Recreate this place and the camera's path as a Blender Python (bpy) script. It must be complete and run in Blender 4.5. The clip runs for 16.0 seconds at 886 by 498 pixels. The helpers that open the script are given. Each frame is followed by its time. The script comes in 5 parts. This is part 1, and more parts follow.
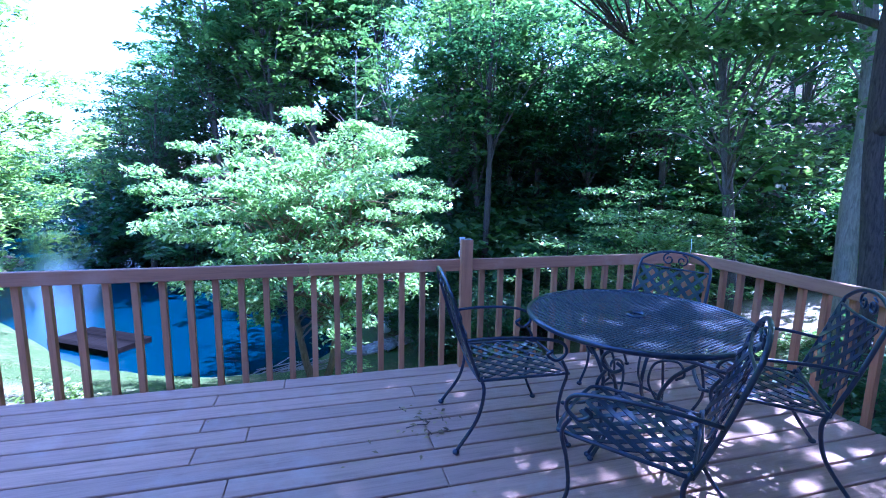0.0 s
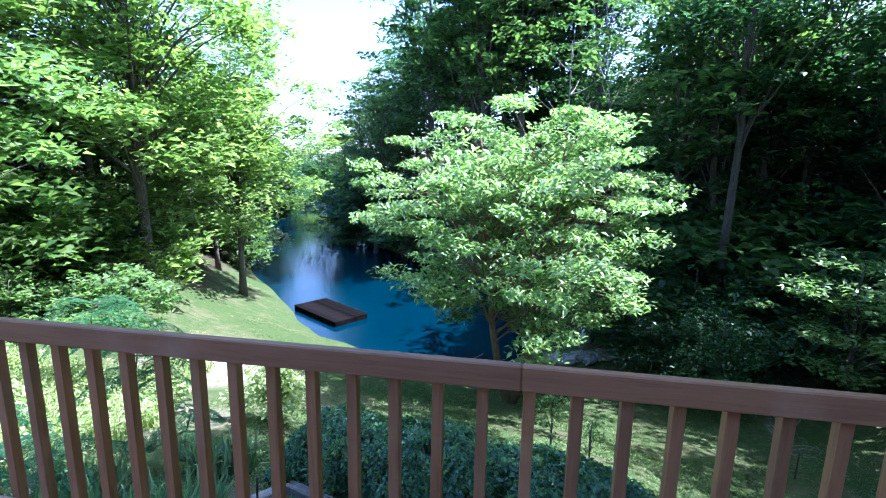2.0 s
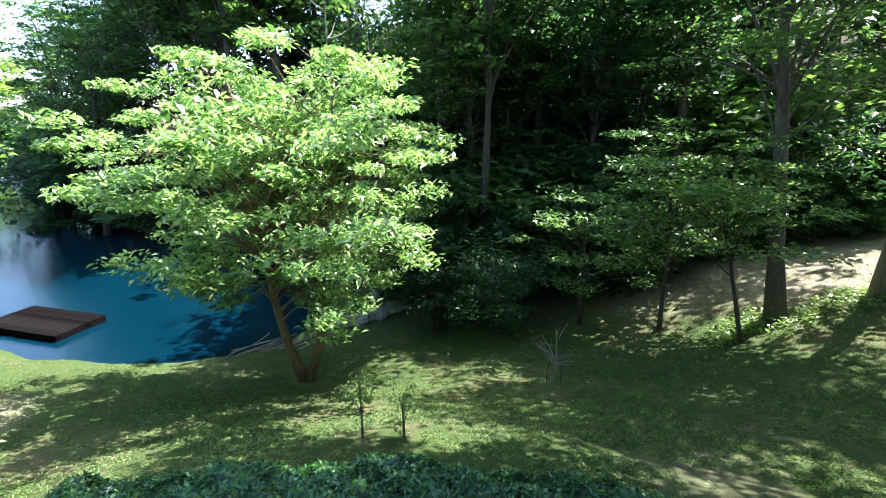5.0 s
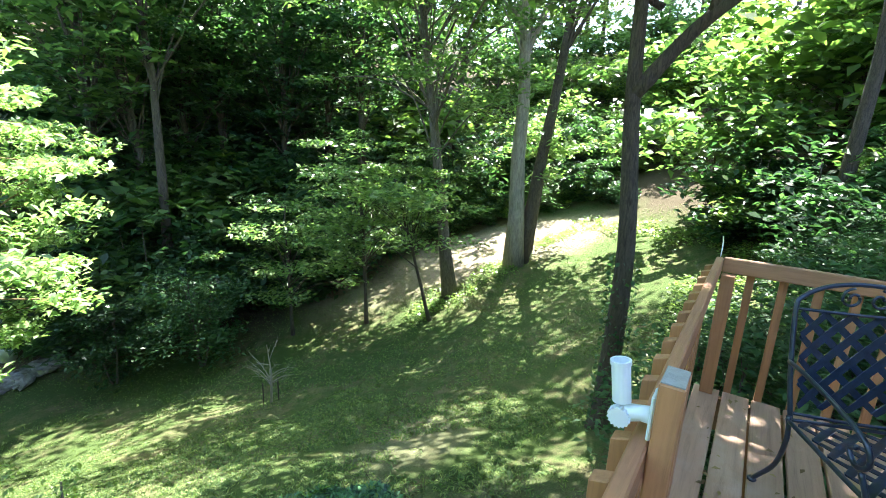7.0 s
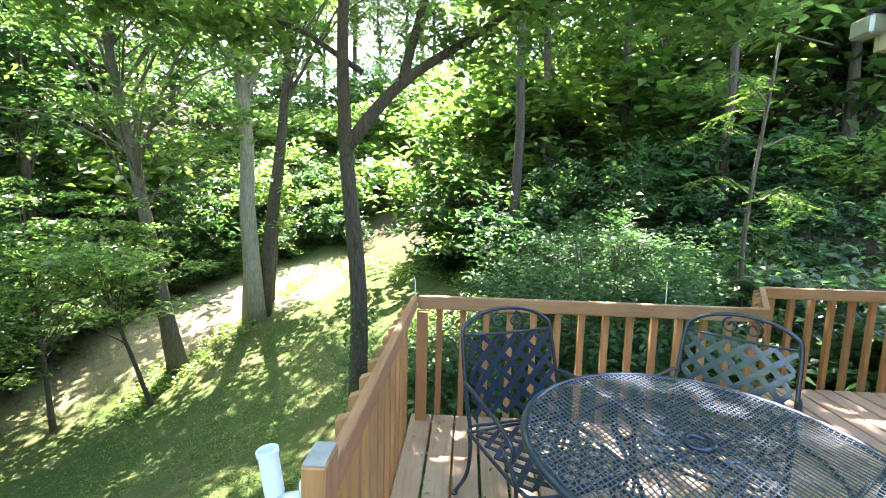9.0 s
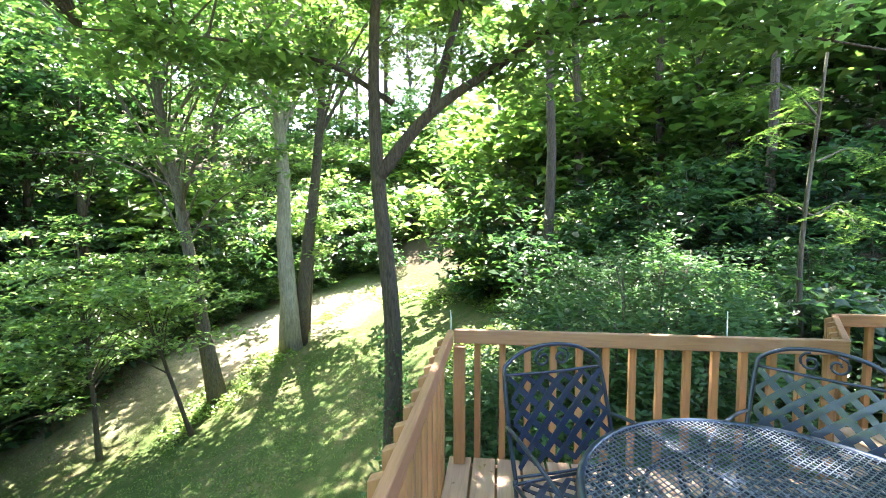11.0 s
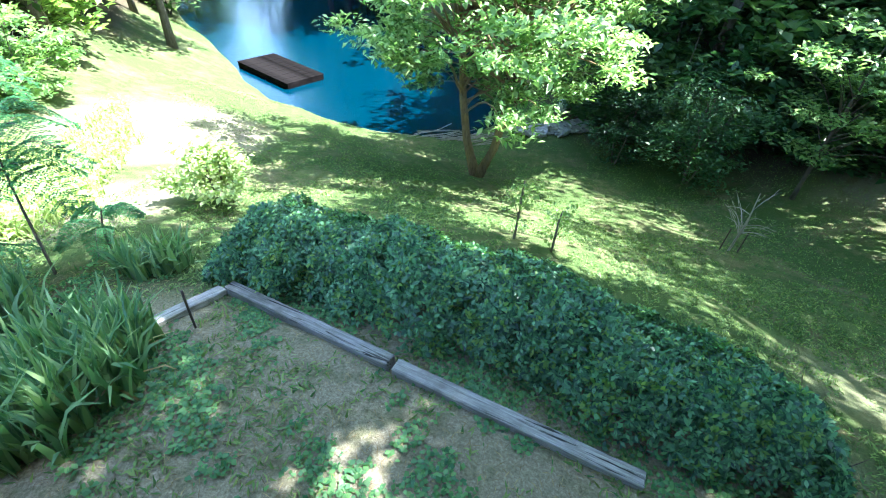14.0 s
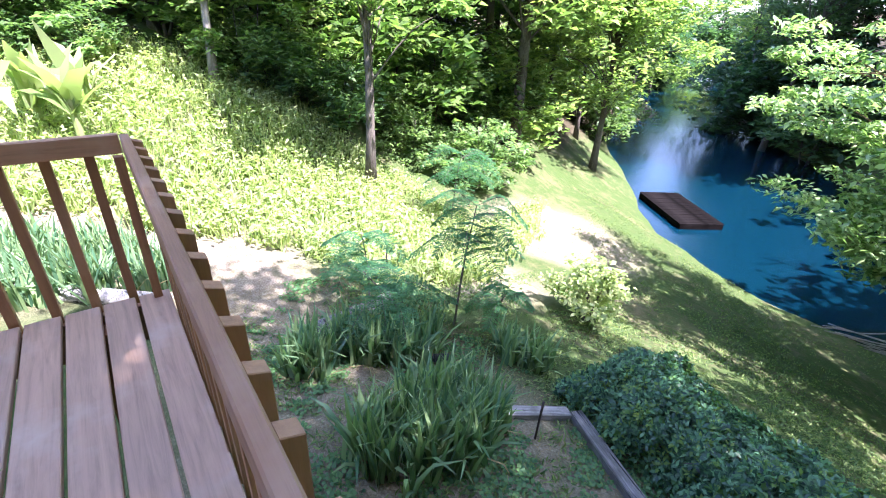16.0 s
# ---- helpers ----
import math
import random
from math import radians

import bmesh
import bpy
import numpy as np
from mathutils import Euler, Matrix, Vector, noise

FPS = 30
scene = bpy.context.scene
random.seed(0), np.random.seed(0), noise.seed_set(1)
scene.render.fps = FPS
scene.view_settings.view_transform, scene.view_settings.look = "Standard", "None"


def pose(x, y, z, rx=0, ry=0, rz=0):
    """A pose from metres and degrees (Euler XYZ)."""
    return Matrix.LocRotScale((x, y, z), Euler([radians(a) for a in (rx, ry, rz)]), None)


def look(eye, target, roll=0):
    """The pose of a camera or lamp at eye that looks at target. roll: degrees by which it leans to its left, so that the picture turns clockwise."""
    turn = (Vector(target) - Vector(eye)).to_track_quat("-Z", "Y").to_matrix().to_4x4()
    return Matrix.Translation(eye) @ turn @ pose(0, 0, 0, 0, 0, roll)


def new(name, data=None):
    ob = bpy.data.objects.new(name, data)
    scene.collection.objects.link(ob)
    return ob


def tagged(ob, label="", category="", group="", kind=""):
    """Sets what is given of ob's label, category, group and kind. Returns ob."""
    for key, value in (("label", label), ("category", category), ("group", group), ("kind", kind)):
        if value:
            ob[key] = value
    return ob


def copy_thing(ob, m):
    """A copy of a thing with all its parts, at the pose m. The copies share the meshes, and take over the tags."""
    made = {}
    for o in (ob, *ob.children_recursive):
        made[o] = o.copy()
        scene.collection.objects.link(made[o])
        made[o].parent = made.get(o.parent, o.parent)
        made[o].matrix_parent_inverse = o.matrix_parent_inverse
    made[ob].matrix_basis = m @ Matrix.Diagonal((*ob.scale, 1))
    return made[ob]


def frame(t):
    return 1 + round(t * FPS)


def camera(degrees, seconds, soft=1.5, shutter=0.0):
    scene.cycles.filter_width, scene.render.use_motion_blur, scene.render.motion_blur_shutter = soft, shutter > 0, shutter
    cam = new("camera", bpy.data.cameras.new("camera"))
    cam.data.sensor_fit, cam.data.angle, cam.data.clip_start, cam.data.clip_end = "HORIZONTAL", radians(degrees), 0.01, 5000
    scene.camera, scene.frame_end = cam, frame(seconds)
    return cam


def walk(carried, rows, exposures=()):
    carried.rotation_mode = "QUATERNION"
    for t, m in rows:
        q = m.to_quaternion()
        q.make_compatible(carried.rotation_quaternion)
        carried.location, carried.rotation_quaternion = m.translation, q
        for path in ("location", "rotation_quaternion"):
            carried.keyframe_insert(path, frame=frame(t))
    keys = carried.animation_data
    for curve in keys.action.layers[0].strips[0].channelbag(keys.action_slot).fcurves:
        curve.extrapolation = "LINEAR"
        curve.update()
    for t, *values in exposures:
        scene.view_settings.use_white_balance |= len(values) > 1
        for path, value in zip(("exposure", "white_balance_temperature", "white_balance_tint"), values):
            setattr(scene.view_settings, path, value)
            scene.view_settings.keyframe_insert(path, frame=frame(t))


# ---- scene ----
cam = camera(88.8, 16.0, soft=1.0)
PATH = [
    (0, (-1.061, -3.212, 1.439), (-0.536, -1.306, 1.133), 1.1),
    (0.5, (-1.084, -2.714, 1.46), (-0.833, -0.755, 1.139), 1.8),
    (1, (-1.068, -2.216, 1.428), (-1.117, -0.245, 1.089), 1.7),
    (1.5, (-1.063, -1.686, 1.394), (-1.307, 0.268, 1.044), 1.4),
    (2, (-1.172, -1.41, 1.475), (-1.499, 0.531, 1.121), 1.1),
    (2.5, (-1.224, -0.989, 1.483), (-1.592, 0.943, 1.12), 0.8),
    (3, (-1.38, -0.745, 1.53), (-1.775, 1.177, 1.146), 0.8),
    (3.2, (-1.42, -0.67, 1.53), (-1.819, 1.25, 1.13), 0.7),
    (4.2, (-1.36, -0.30, 1.46), (-1.12, 1.62, 0.95), 0.4),
    (5.3, (-1.18, -0.002, 1.394), (-0.389, 1.747, 0.844), 0.2),
    (5.5, (-1.156, -0.002, 1.387), (-0.22, 1.669, 0.824), 0.6),
    (6, (-1.124, -0.002, 1.347), (0.079, 1.498, 0.806), 1.7),
    (6.5, (-1.047, -0.06, 1.458), (0.362, 1.26, 0.939), 2.1),
    (7, (-0.979, -0.102, 1.46), (0.621, 0.998, 0.98), 2.3),
    (7.5, (-0.933, -0.147, 1.472), (0.82, 0.722, 1.059), 2.2),
    (8, (-0.898, -0.191, 1.483), (0.968, 0.439, 1.135), 2.0),
    (8.5, (-0.878, -0.255, 1.519), (1.069, 0.104, 1.234), 2.0),
    (9, (-0.851, -0.312, 1.538), (1.13, -0.21, 1.282), 1.5),
    (9.2, (-0.844, -0.336, 1.543), (1.141, -0.333, 1.301), 1.4),
    (11.5, (-0.699, -0.225, 1.555), (1.253, 0.186, 1.405), 1.1),
    (12, (-0.722, -0.078, 1.497), (1.026, 0.796, 1.075), 5.3),
    (12.5, (-0.83, -0.002, 1.45), (0.566, 1.151, 0.599), 7.4),
    (13, (-0.932, -0.002, 1.359), (0.081, 1.361, 0.307), 7.9),
    (13.5, (-1.029, -0.002, 1.316), (-0.582, 1.528, 0.112), 4.1),
    (14, (-1.24, -0.002, 1.253), (-1.344, 1.536, -0.017), 4.4),
    (14.5, (-1.438, -0.002, 1.294), (-1.918, 1.491, 0.057), 4.1),
    (15, (-1.643, -0.002, 1.31), (-2.417, 1.416, 0.135), 4.2),
    (15.5, (-1.815, -0.044, 1.339), (-2.902, 1.248, 0.267), 4.3),
    (16, (-2.03, -0.058, 1.376), (-3.435, 1.03, 0.458), 2.8),
]
walk(cam, [(t, look(eye, target, roll)) for t, eye, target, roll in PATH],
     exposures=[(0.0, 2.65, 4100, 41), (1.0, 2.4, 4600, 37), (2.0, 2.1, 4900, 25), (3.0, 2.0, 5150, 20), (5.5, 2.3, 5950, 14), (7.0, 3.05, 6150, 13), (9.0, 3.7, 6700, 17),
                (11.5, 3.75, 6500, 15), (12.5, 3.65, 5950, 6), (13.5, 3.4, 5600, 0), (14.5, 3.15, 5400, 22), (16.0, 2.6, 5650, 34)])

# ---- light ----
SUN_AZ, SUN_EL = radians(73.5), radians(60)   # azimuth clockwise from +y
world = bpy.data.worlds.new("sky")
scene.world = world
world.use_nodes = True
wt = world.node_tree
sky = wt.nodes.new("ShaderNodeTexSky")
sky.sky_type, sky.sun_disc = "NISHITA", False
sky.sun_elevation, sky.sun_rotation = SUN_EL, SUN_AZ
sky.air_density, sky.dust_density = 1.0, 1.5
wt.links.new(sky.outputs[0], wt.nodes["Background"].inputs[0])
wt.nodes["Background"].inputs[1].default_value = 0.15
sun_data = bpy.data.lights.new("sun", "SUN")
sun_data.energy, sun_data.angle, sun_data.color = 5.0, radians(0.55), (1.0, 0.94, 0.84)
sun = new("sun", sun_data)
to_sun = Vector((math.sin(SUN_AZ) * math.cos(SUN_EL), math.cos(SUN_AZ) * math.cos(SUN_EL), math.sin(SUN_EL)))
sun.matrix_world = look(to_sun * 100, (0, 0, 0))

# ---- materials ----
def mat_base(name):
    m = bpy.data.materials.new(name)
    m.use_nodes = True
    nt = m.node_tree
    return m, nt, nt.nodes["Principled BSDF"]


def ramp(nt, fac, stops):
    r = nt.nodes.new("ShaderNodeValToRGB")
    while len(r.color_ramp.elements) < len(stops):
        r.color_ramp.elements.new(0.5)
    for e, (p, c) in zip(r.color_ramp.elements, stops):
        e.position, e.color = p, (*c, 1)
    nt.links.new(fac, r.inputs[0])
    return r.outputs[0]


def coords(nt, scale=(1, 1, 1), kind="Object"):
    tc, mp = nt.nodes.new("ShaderNodeTexCoord"), nt.nodes.new("ShaderNodeMapping")
    mp.inputs["Scale"].default_value = scale
    if kind == "World":
        g = nt.nodes.new("ShaderNodeNewGeometry")
        nt.links.new(g.outputs["Position"], mp.inputs[0])
    else:
        nt.links.new(tc.outputs[kind], mp.inputs[0])
    return mp.outputs[0]


def noise_tex(nt, vec, scale, detail=4.0, rough=0.6, distort=0.0):
    n = nt.nodes.new("ShaderNodeTexNoise")
    n.inputs["Scale"].default_value, n.inputs["Detail"].default_value = scale, detail
    n.inputs["Roughness"].default_value, n.inputs["Distortion"].default_value = rough, distort
    nt.links.new(vec, n.inputs["Vector"])
    return n.outputs["Fac"]


def mix_rgb(nt, fac, a, b, mode="MIX"):
    x = nt.nodes.new("ShaderNodeMix")
    x.data_type, x.blend_type = "RGBA", mode
    if isinstance(fac, (int, float)):
        x.inputs[0].default_value = fac
    else:
        nt.links.new(fac, x.inputs[0])
    for sock, v in ((x.inputs[6], a), (x.inputs[7], b)):
        if isinstance(v, tuple):
            sock.default_value = (*v, 1)
        else:
            nt.links.new(v, sock)
    return x.outputs[2]


def bump(nt, bsdf, height, strength=0.4, dist=0.01):
    b = nt.nodes.new("ShaderNodeBump")
    b.inputs["Strength"].default_value, b.inputs["Distance"].default_value = strength, dist
    nt.links.new(height, b.inputs["Height"])
    nt.links.new(b.outputs[0], bsdf.inputs["Normal"])


def painted_wood(name, base, worn, along, rough=0.65):
    """Deck stain on softwood, with grain along one axis, weathered streaks and checks."""
    m, nt, b = mat_base(name)
    sc = [14.0, 14.0, 14.0]
    sc["xyz".index(along)] = 0.9
    v = coords(nt, tuple(sc), "World")
    grain = noise_tex(nt, v, 3.0, 6.0, 0.7, 0.6)
    blot = noise_tex(nt, coords(nt, (1, 1, 1), "World"), 2.3, 5.0, 0.65)
    info = nt.nodes.new("ShaderNodeObjectInfo")
    c1 = ramp(nt, grain, [(0.3, tuple(x * 0.72 for x in base)), (0.5, base), (0.72, tuple(min(1, x * 1.18) for x in base))])
    wearm = ramp(nt, blot, [(0.52, (0, 0, 0)), (0.72, (1, 1, 1))])
    c2 = mix_rgb(nt, wearm, c1, worn)
    tone = ramp(nt, info.outputs["Random"], [(0.0, (0.82, 0.82, 0.84)), (1.0, (1.08, 1.05, 1.02))])
    nt.links.new(mix_rgb(nt, 1.0, c2, tone, "MULTIPLY"), b.inputs["Base Color"])
    b.inputs["Roughness"].default_value = rough
    bump(nt, b, grain, 0.5, 0.004)
    return m


def weathered_wood(name):
    """Old grey timber: silvery fibres along the beam with dark drying cracks."""
    m, nt, b = mat_base(name)
    fibre = noise_tex(nt, coords(nt, (1.2, 26, 26)), 2.2, 7.0, 0.75, 0.5)
    crack = noise_tex(nt, coords(nt, (0.55, 9, 9)), 2.0, 4.0, 0.6, 1.2)
    blot = noise_tex(nt, coords(nt, (1, 1, 1)), 3.1, 5.0, 0.65)
    c = ramp(nt, fibre, [(0.3, (0.14, 0.13, 0.12)), (0.5, (0.33, 0.32, 0.30)), (0.7, (0.55, 0.54, 0.52))])
    c = mix_rgb(nt, ramp(nt, blot, [(0.45, (0, 0, 0)), (0.7, (0.7, 0.7, 0.7))]), c, (0.13, 0.115, 0.10))
    c = mix_rgb(nt, ramp(nt, crack, [(0.36, (1, 1, 1)), (0.42, (0, 0, 0))]), c, (0.02, 0.018, 0.016))
    info = nt.nodes.new("ShaderNodeObjectInfo")
    tone = ramp(nt, info.outputs["Random"], [(0.0, (0.5, 0.49, 0.48)), (1.0, (1.1, 1.1, 1.1))])
    nt.links.new(mix_rgb(nt, 1.0, c, tone, "MULTIPLY"), b.inputs["Base Color"])
    b.inputs["Roughness"].default_value = 0.92
    bump(nt, b, crack, 1.0, 0.02)
    return m


def leaf_mat(name, dark, light, trans=0.45, rough=0.42, tint=0.25):
    """Foliage: thin translucent leaves, each with its own tone."""
    m, nt, b = mat_base(name)
    g = nt.nodes.new("ShaderNodeNewGeometry")
    info = nt.nodes.new("ShaderNodeObjectInfo")
    mid = tuple((a + c) / 2 for a, c in zip(dark, light))
    col = ramp(nt, g.outputs["Random Per Island"], [(0.0, dark), (0.55, mid), (1.0, light)])
    tone = ramp(nt, info.outputs["Random"], [(0.0, (1 - tint, 1 - tint * 0.7, 1 - tint * 0.2)), (1.0, (1 + tint * 0.6, 1 + tint * 0.3, 1 - tint * 0.4))])
    col = mix_rgb(nt, 1.0, col, tone, "MULTIPLY")
    nt.links.new(col, b.inputs["Base Color"])
    b.inputs["Roughness"].default_value = rough
    b.inputs["Specular IOR Level"].default_value = 0.4
    t = nt.nodes.new("ShaderNodeBsdfTranslucent")
    nt.links.new(mix_rgb(nt, 1.0, col, (1.35, 1.6, 0.75), "MULTIPLY"), t.inputs[0])
    mx = nt.nodes.new("ShaderNodeMixShader")
    mx.inputs[0].default_value = trans
    nt.links.new(b.outputs[0], mx.inputs[1])
    nt.links.new(t.outputs[0], mx.inputs[2])
    nt.links.new(mx.outputs[0], nt.nodes["Material Output"].inputs[0])
    return m


def bark_mat(name, dark, light, scale=1.0):
    m, nt, b = mat_base(name)
    v = coords(nt, (9 * scale, 9 * scale, 1.6 * scale), "World")
    n = noise_tex(nt, v, 3.0, 7.0, 0.72, 0.9)
    big = noise_tex(nt, coords(nt, (1, 1, 1), "World"), 1.1, 4.0, 0.6)
    c = ramp(nt, n, [(0.32, dark), (0.62, light)])
    moss = ramp(nt, big, [(0.55, (0, 0, 0)), (0.75, (0.6, 0.6, 0.6))])
    nt.links.new(mix_rgb(nt, moss, c, (0.11, 0.13, 0.08)), b.inputs["Base Color"])
    b.inputs["Roughness"].default_value = 0.9
    bump(nt, b, n, 1.0, 0.03)
    return m


def plain_mat(name, col, rough=0.5, metal=0.0, vary=0.15, scale=6.0, relief=0.15):
    m, nt, b = mat_base(name)
    n = noise_tex(nt, coords(nt), scale, 5.0, 0.65)
    c = ramp(nt, n, [(0.3, tuple(x * (1 - vary) for x in col)), (0.7, tuple(min(1, x * (1 + vary)) for x in col))])
    nt.links.new(c, b.inputs["Base Color"])
    b.inputs["Roughness"].default_value, b.inputs["Metallic"].default_value = rough, metal
    bump(nt, b, n, relief, 0.003)
    return m


DECK = painted_wood("deck_stain", (0.42, 0.272, 0.18), (0.47, 0.35, 0.26), "x")
RAIL_X = painted_wood("rail_stain_along_x", (0.35, 0.175, 0.085), (0.43, 0.26, 0.155), "x", 0.6)
RAIL_Y = painted_wood("rail_stain_along_y", (0.42, 0.23, 0.12), (0.48, 0.31, 0.19), "y", 0.6)
RAIL_Z = painted_wood("rail_stain_upright", (0.38, 0.19, 0.085), (0.44, 0.255, 0.135), "z", 0.6)
BARE = painted_wood("weathered_end_grain", (0.34, 0.36, 0.33), (0.42, 0.36, 0.28), "z", 0.85)
TIMBER = weathered_wood("silvered_timber")
IRON = plain_mat("navy_painted_iron", (0.014, 0.028, 0.058), 0.34, 0.2, 0.3, 25, 0.25)
IRON.node_tree.nodes["Principled BSDF"].inputs["Coat Weight"].default_value = 0.6
# paler than IRON: the sky's glints on the mesh are put into its colour
WIRE = plain_mat("sky_sheen_wire", (0.12, 0.15, 0.19), 0.28, 0.3, 0.4, 40, 0.2)
PVC = plain_mat("white_plastic", (0.72, 0.80, 0.84), 0.4, 0.0, 0.05)
RAFT = plain_mat("dark_wet_planks", (0.007, 0.006, 0.006), 0.95, 0.0, 0.9, 1.4, 0.5)
RAFT.node_tree.nodes["Principled BSDF"].inputs["Specular IOR Level"].default_value = 0.02
BLACK = plain_mat("black_plastic", (0.018, 0.02, 0.024), 0.4)
ROCK = plain_mat("slate_rock", (0.24, 0.235, 0.23), 0.85, 0.0, 0.5, 3.0, 0.8)
RUST = plain_mat("rusty_steel", (0.05, 0.035, 0.03), 0.7)
BARK = bark_mat("grey_brown_bark", (0.035, 0.028, 0.022), (0.16, 0.135, 0.11))
BARK_DARK = bark_mat("dark_furrowed_bark", (0.022, 0.017, 0.013), (0.10, 0.078, 0.06))
BARK_PALE = bark_mat("pale_smooth_bark", (0.14, 0.125, 0.10), (0.34, 0.30, 0.25), 0.5)
BARK_TAN = bark_mat("tan_orchard_bark", (0.09, 0.055, 0.024), (0.26, 0.175, 0.085), 0.7)
# woodland greens hold light too: LEAF_DARK for shaded slopes, LEAF_LIME for sunlit woods
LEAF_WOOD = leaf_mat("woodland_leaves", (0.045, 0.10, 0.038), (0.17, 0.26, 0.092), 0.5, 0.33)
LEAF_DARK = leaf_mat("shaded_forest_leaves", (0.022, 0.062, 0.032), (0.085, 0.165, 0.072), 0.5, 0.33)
# the pale end of the range paints sun highlights on the yard tree
LEAF_BRIGHT = leaf_mat("sunny_orchard_leaves", (0.075, 0.16, 0.05), (0.41, 0.53, 0.27), 0.42, 0.26, 0.1)
LEAF_LIME = leaf_mat("sunlit_lime_leaves", (0.085, 0.165, 0.05), (0.31, 0.41, 0.155), 0.5, 0.3)
# wide range: the hedge's highlights and shaded gaps are put into leaf colour
LEAF_HEDGE = leaf_mat("azalea_leaves", (0.012, 0.052, 0.030), (0.155, 0.33, 0.14), 0.25, 0.36, 0.05)
LEAF_SHOOT = leaf_mat("fresh_shoot_leaves", (0.07, 0.17, 0.035), (0.22, 0.34, 0.08), 0.35, 0.45, 0.05)
LEAF_SHRUB = leaf_mat("privet_leaves", (0.04, 0.105, 0.048), (0.10, 0.19, 0.08), 0.4, 0.5, 0.1)
LEAF_IRIS = leaf_mat("iris_blades", (0.065, 0.155, 0.085), (0.24, 0.34, 0.15), 0.3, 0.4, 0.05)
LEAF_WEED = leaf_mat("meadow_weeds", (0.18, 0.26, 0.08), (0.46, 0.49, 0.24), 0.45, 0.5, 0.1)
LEAF_FERN = leaf_mat("mimosa_fronds", (0.035, 0.12, 0.055), (0.08, 0.21, 0.085), 0.4, 0.45, 0.1)
LEAF_DEAD = leaf_mat("dry_leaves", (0.12, 0.08, 0.04), (0.36, 0.27, 0.13), 0.2, 0.7, 0.05)
LEAF_CLOVER = leaf_mat("clover_leaves", (0.035, 0.11, 0.042), (0.14, 0.27, 0.085), 0.3, 0.5, 0.05)
GRASS_BLADE = leaf_mat("lawn_blades", (0.045, 0.11, 0.028), (0.22, 0.28, 0.085), 0.3, 0.6, 0.05)


def ground_material():
    """Thin lawn: green blades, straw and bare soil, in patches."""
    m, nt, b = mat_base("lawn_soil")
    w = coords(nt, (1, 1, 1), "World")
    fine = noise_tex(nt, w, 34.0, 6.0, 0.75)
    mid = noise_tex(nt, w, 2.6, 6.0, 0.7)
    big = noise_tex(nt, w, 0.33, 4.0, 0.6, 0.5)
    green = ramp(nt, fine, [(0.3, (0.026, 0.048, 0.014)), (0.5, (0.056, 0.092, 0.025)), (0.72, (0.11, 0.138, 0.046))])
    straw = ramp(nt, fine, [(0.3, (0.10, 0.075, 0.045)), (0.6, (0.21, 0.17, 0.10)), (0.8, (0.30, 0.25, 0.16))])
    patch = ramp(nt, mix_rgb(nt, 0.45, mid, big), [(0.48, (0, 0, 0)), (0.66, (0.8, 0.8, 0.8))])
    c = mix_rgb(nt, patch, green, straw)
    at = nt.nodes.new("ShaderNodeAttribute")
    at.attribute_name = "litter"
    litter = ramp(nt, fine, [(0.3, (0.030, 0.026, 0.016)), (0.6, (0.085, 0.070, 0.042)), (0.8, (0.15, 0.12, 0.07))])
    c = mix_rgb(nt, at.outputs["Fac"], c, litter)
    dry = nt.nodes.new("ShaderNodeAttribute")
    dry.attribute_name = "dry"
    sand = ramp(nt, fine, [(0.3, (0.14, 0.11, 0.072)), (0.5, (0.28, 0.233, 0.165)), (0.72, (0.45, 0.40, 0.30))])
    weeds = ramp(nt, mid, [(0.5, (1, 1, 1)), (0.62, (0.35, 0.35, 0.35))])
    nt.links.new(mix_rgb(nt, mix_rgb(nt, 1.0, dry.outputs["Fac"], weeds, "MULTIPLY"), c, sand), b.inputs["Base Color"])
    b.inputs["Roughness"].default_value = 0.95
    b.inputs["Specular IOR Level"].default_value = 0.15
    bump(nt, b, fine, 0.9, 0.04)
    return m


def water_material():
    m, nt, b = mat_base("pond_water")
    n = noise_tex(nt, coords(nt, (1.0, 2.2, 1.0), "World"), 2.6, 4.0, 0.6, 0.5)
    # blue of the reflected sky is partly put into the base colour
    b.inputs["Base Color"].default_value = (0.001, 0.015, 0.027, 1)
    b.inputs["Roughness"].default_value, b.inputs["IOR"].default_value = 0.04, 1.33
    bump(nt, b, n, 0.22, 0.06)
    return m


GROUND, WATER = ground_material(), water_material()

# ---- mesh helpers ----
def link_mesh(name, verts, faces, material, parent=None, label="", smooth=False):
    me = bpy.data.meshes.new(name)
    me.from_pydata([tuple(v) for v in verts], [], [tuple(f) for f in faces])
    me.materials.append(material)
    if smooth:
        me.polygons.foreach_set("use_smooth", [True] * len(me.polygons))
    ob = new(name, me)
    if parent:
        ob.parent = parent
    if label:
        tagged(ob, label)
    return ob


def part(name, bm, material, parent=None, label="", smooth=False):
    """Links a bmesh as one mesh object, under a thing or a part where one is given."""
    me = bpy.data.meshes.new(name)
    bm.to_mesh(me)
    bm.free()
    me.materials.append(material)
    if smooth:
        me.polygons.foreach_set("use_smooth", [True] * len(me.polygons))
    ob = new(name, me)
    if parent:
        ob.parent = parent
    if label:
        tagged(ob, label)
    return ob


def share(name, mesh, parent, m):
    """One more piece on a mesh that alike pieces share."""
    ob = new(name, mesh)
    ob.parent = parent
    ob.matrix_basis = m
    return ob


def thing(name, label, category, m=None, group="", kind=""):
    ob = tagged(new(name), label, category, group, kind)
    if m is not None:
        ob.matrix_world = m
    return ob


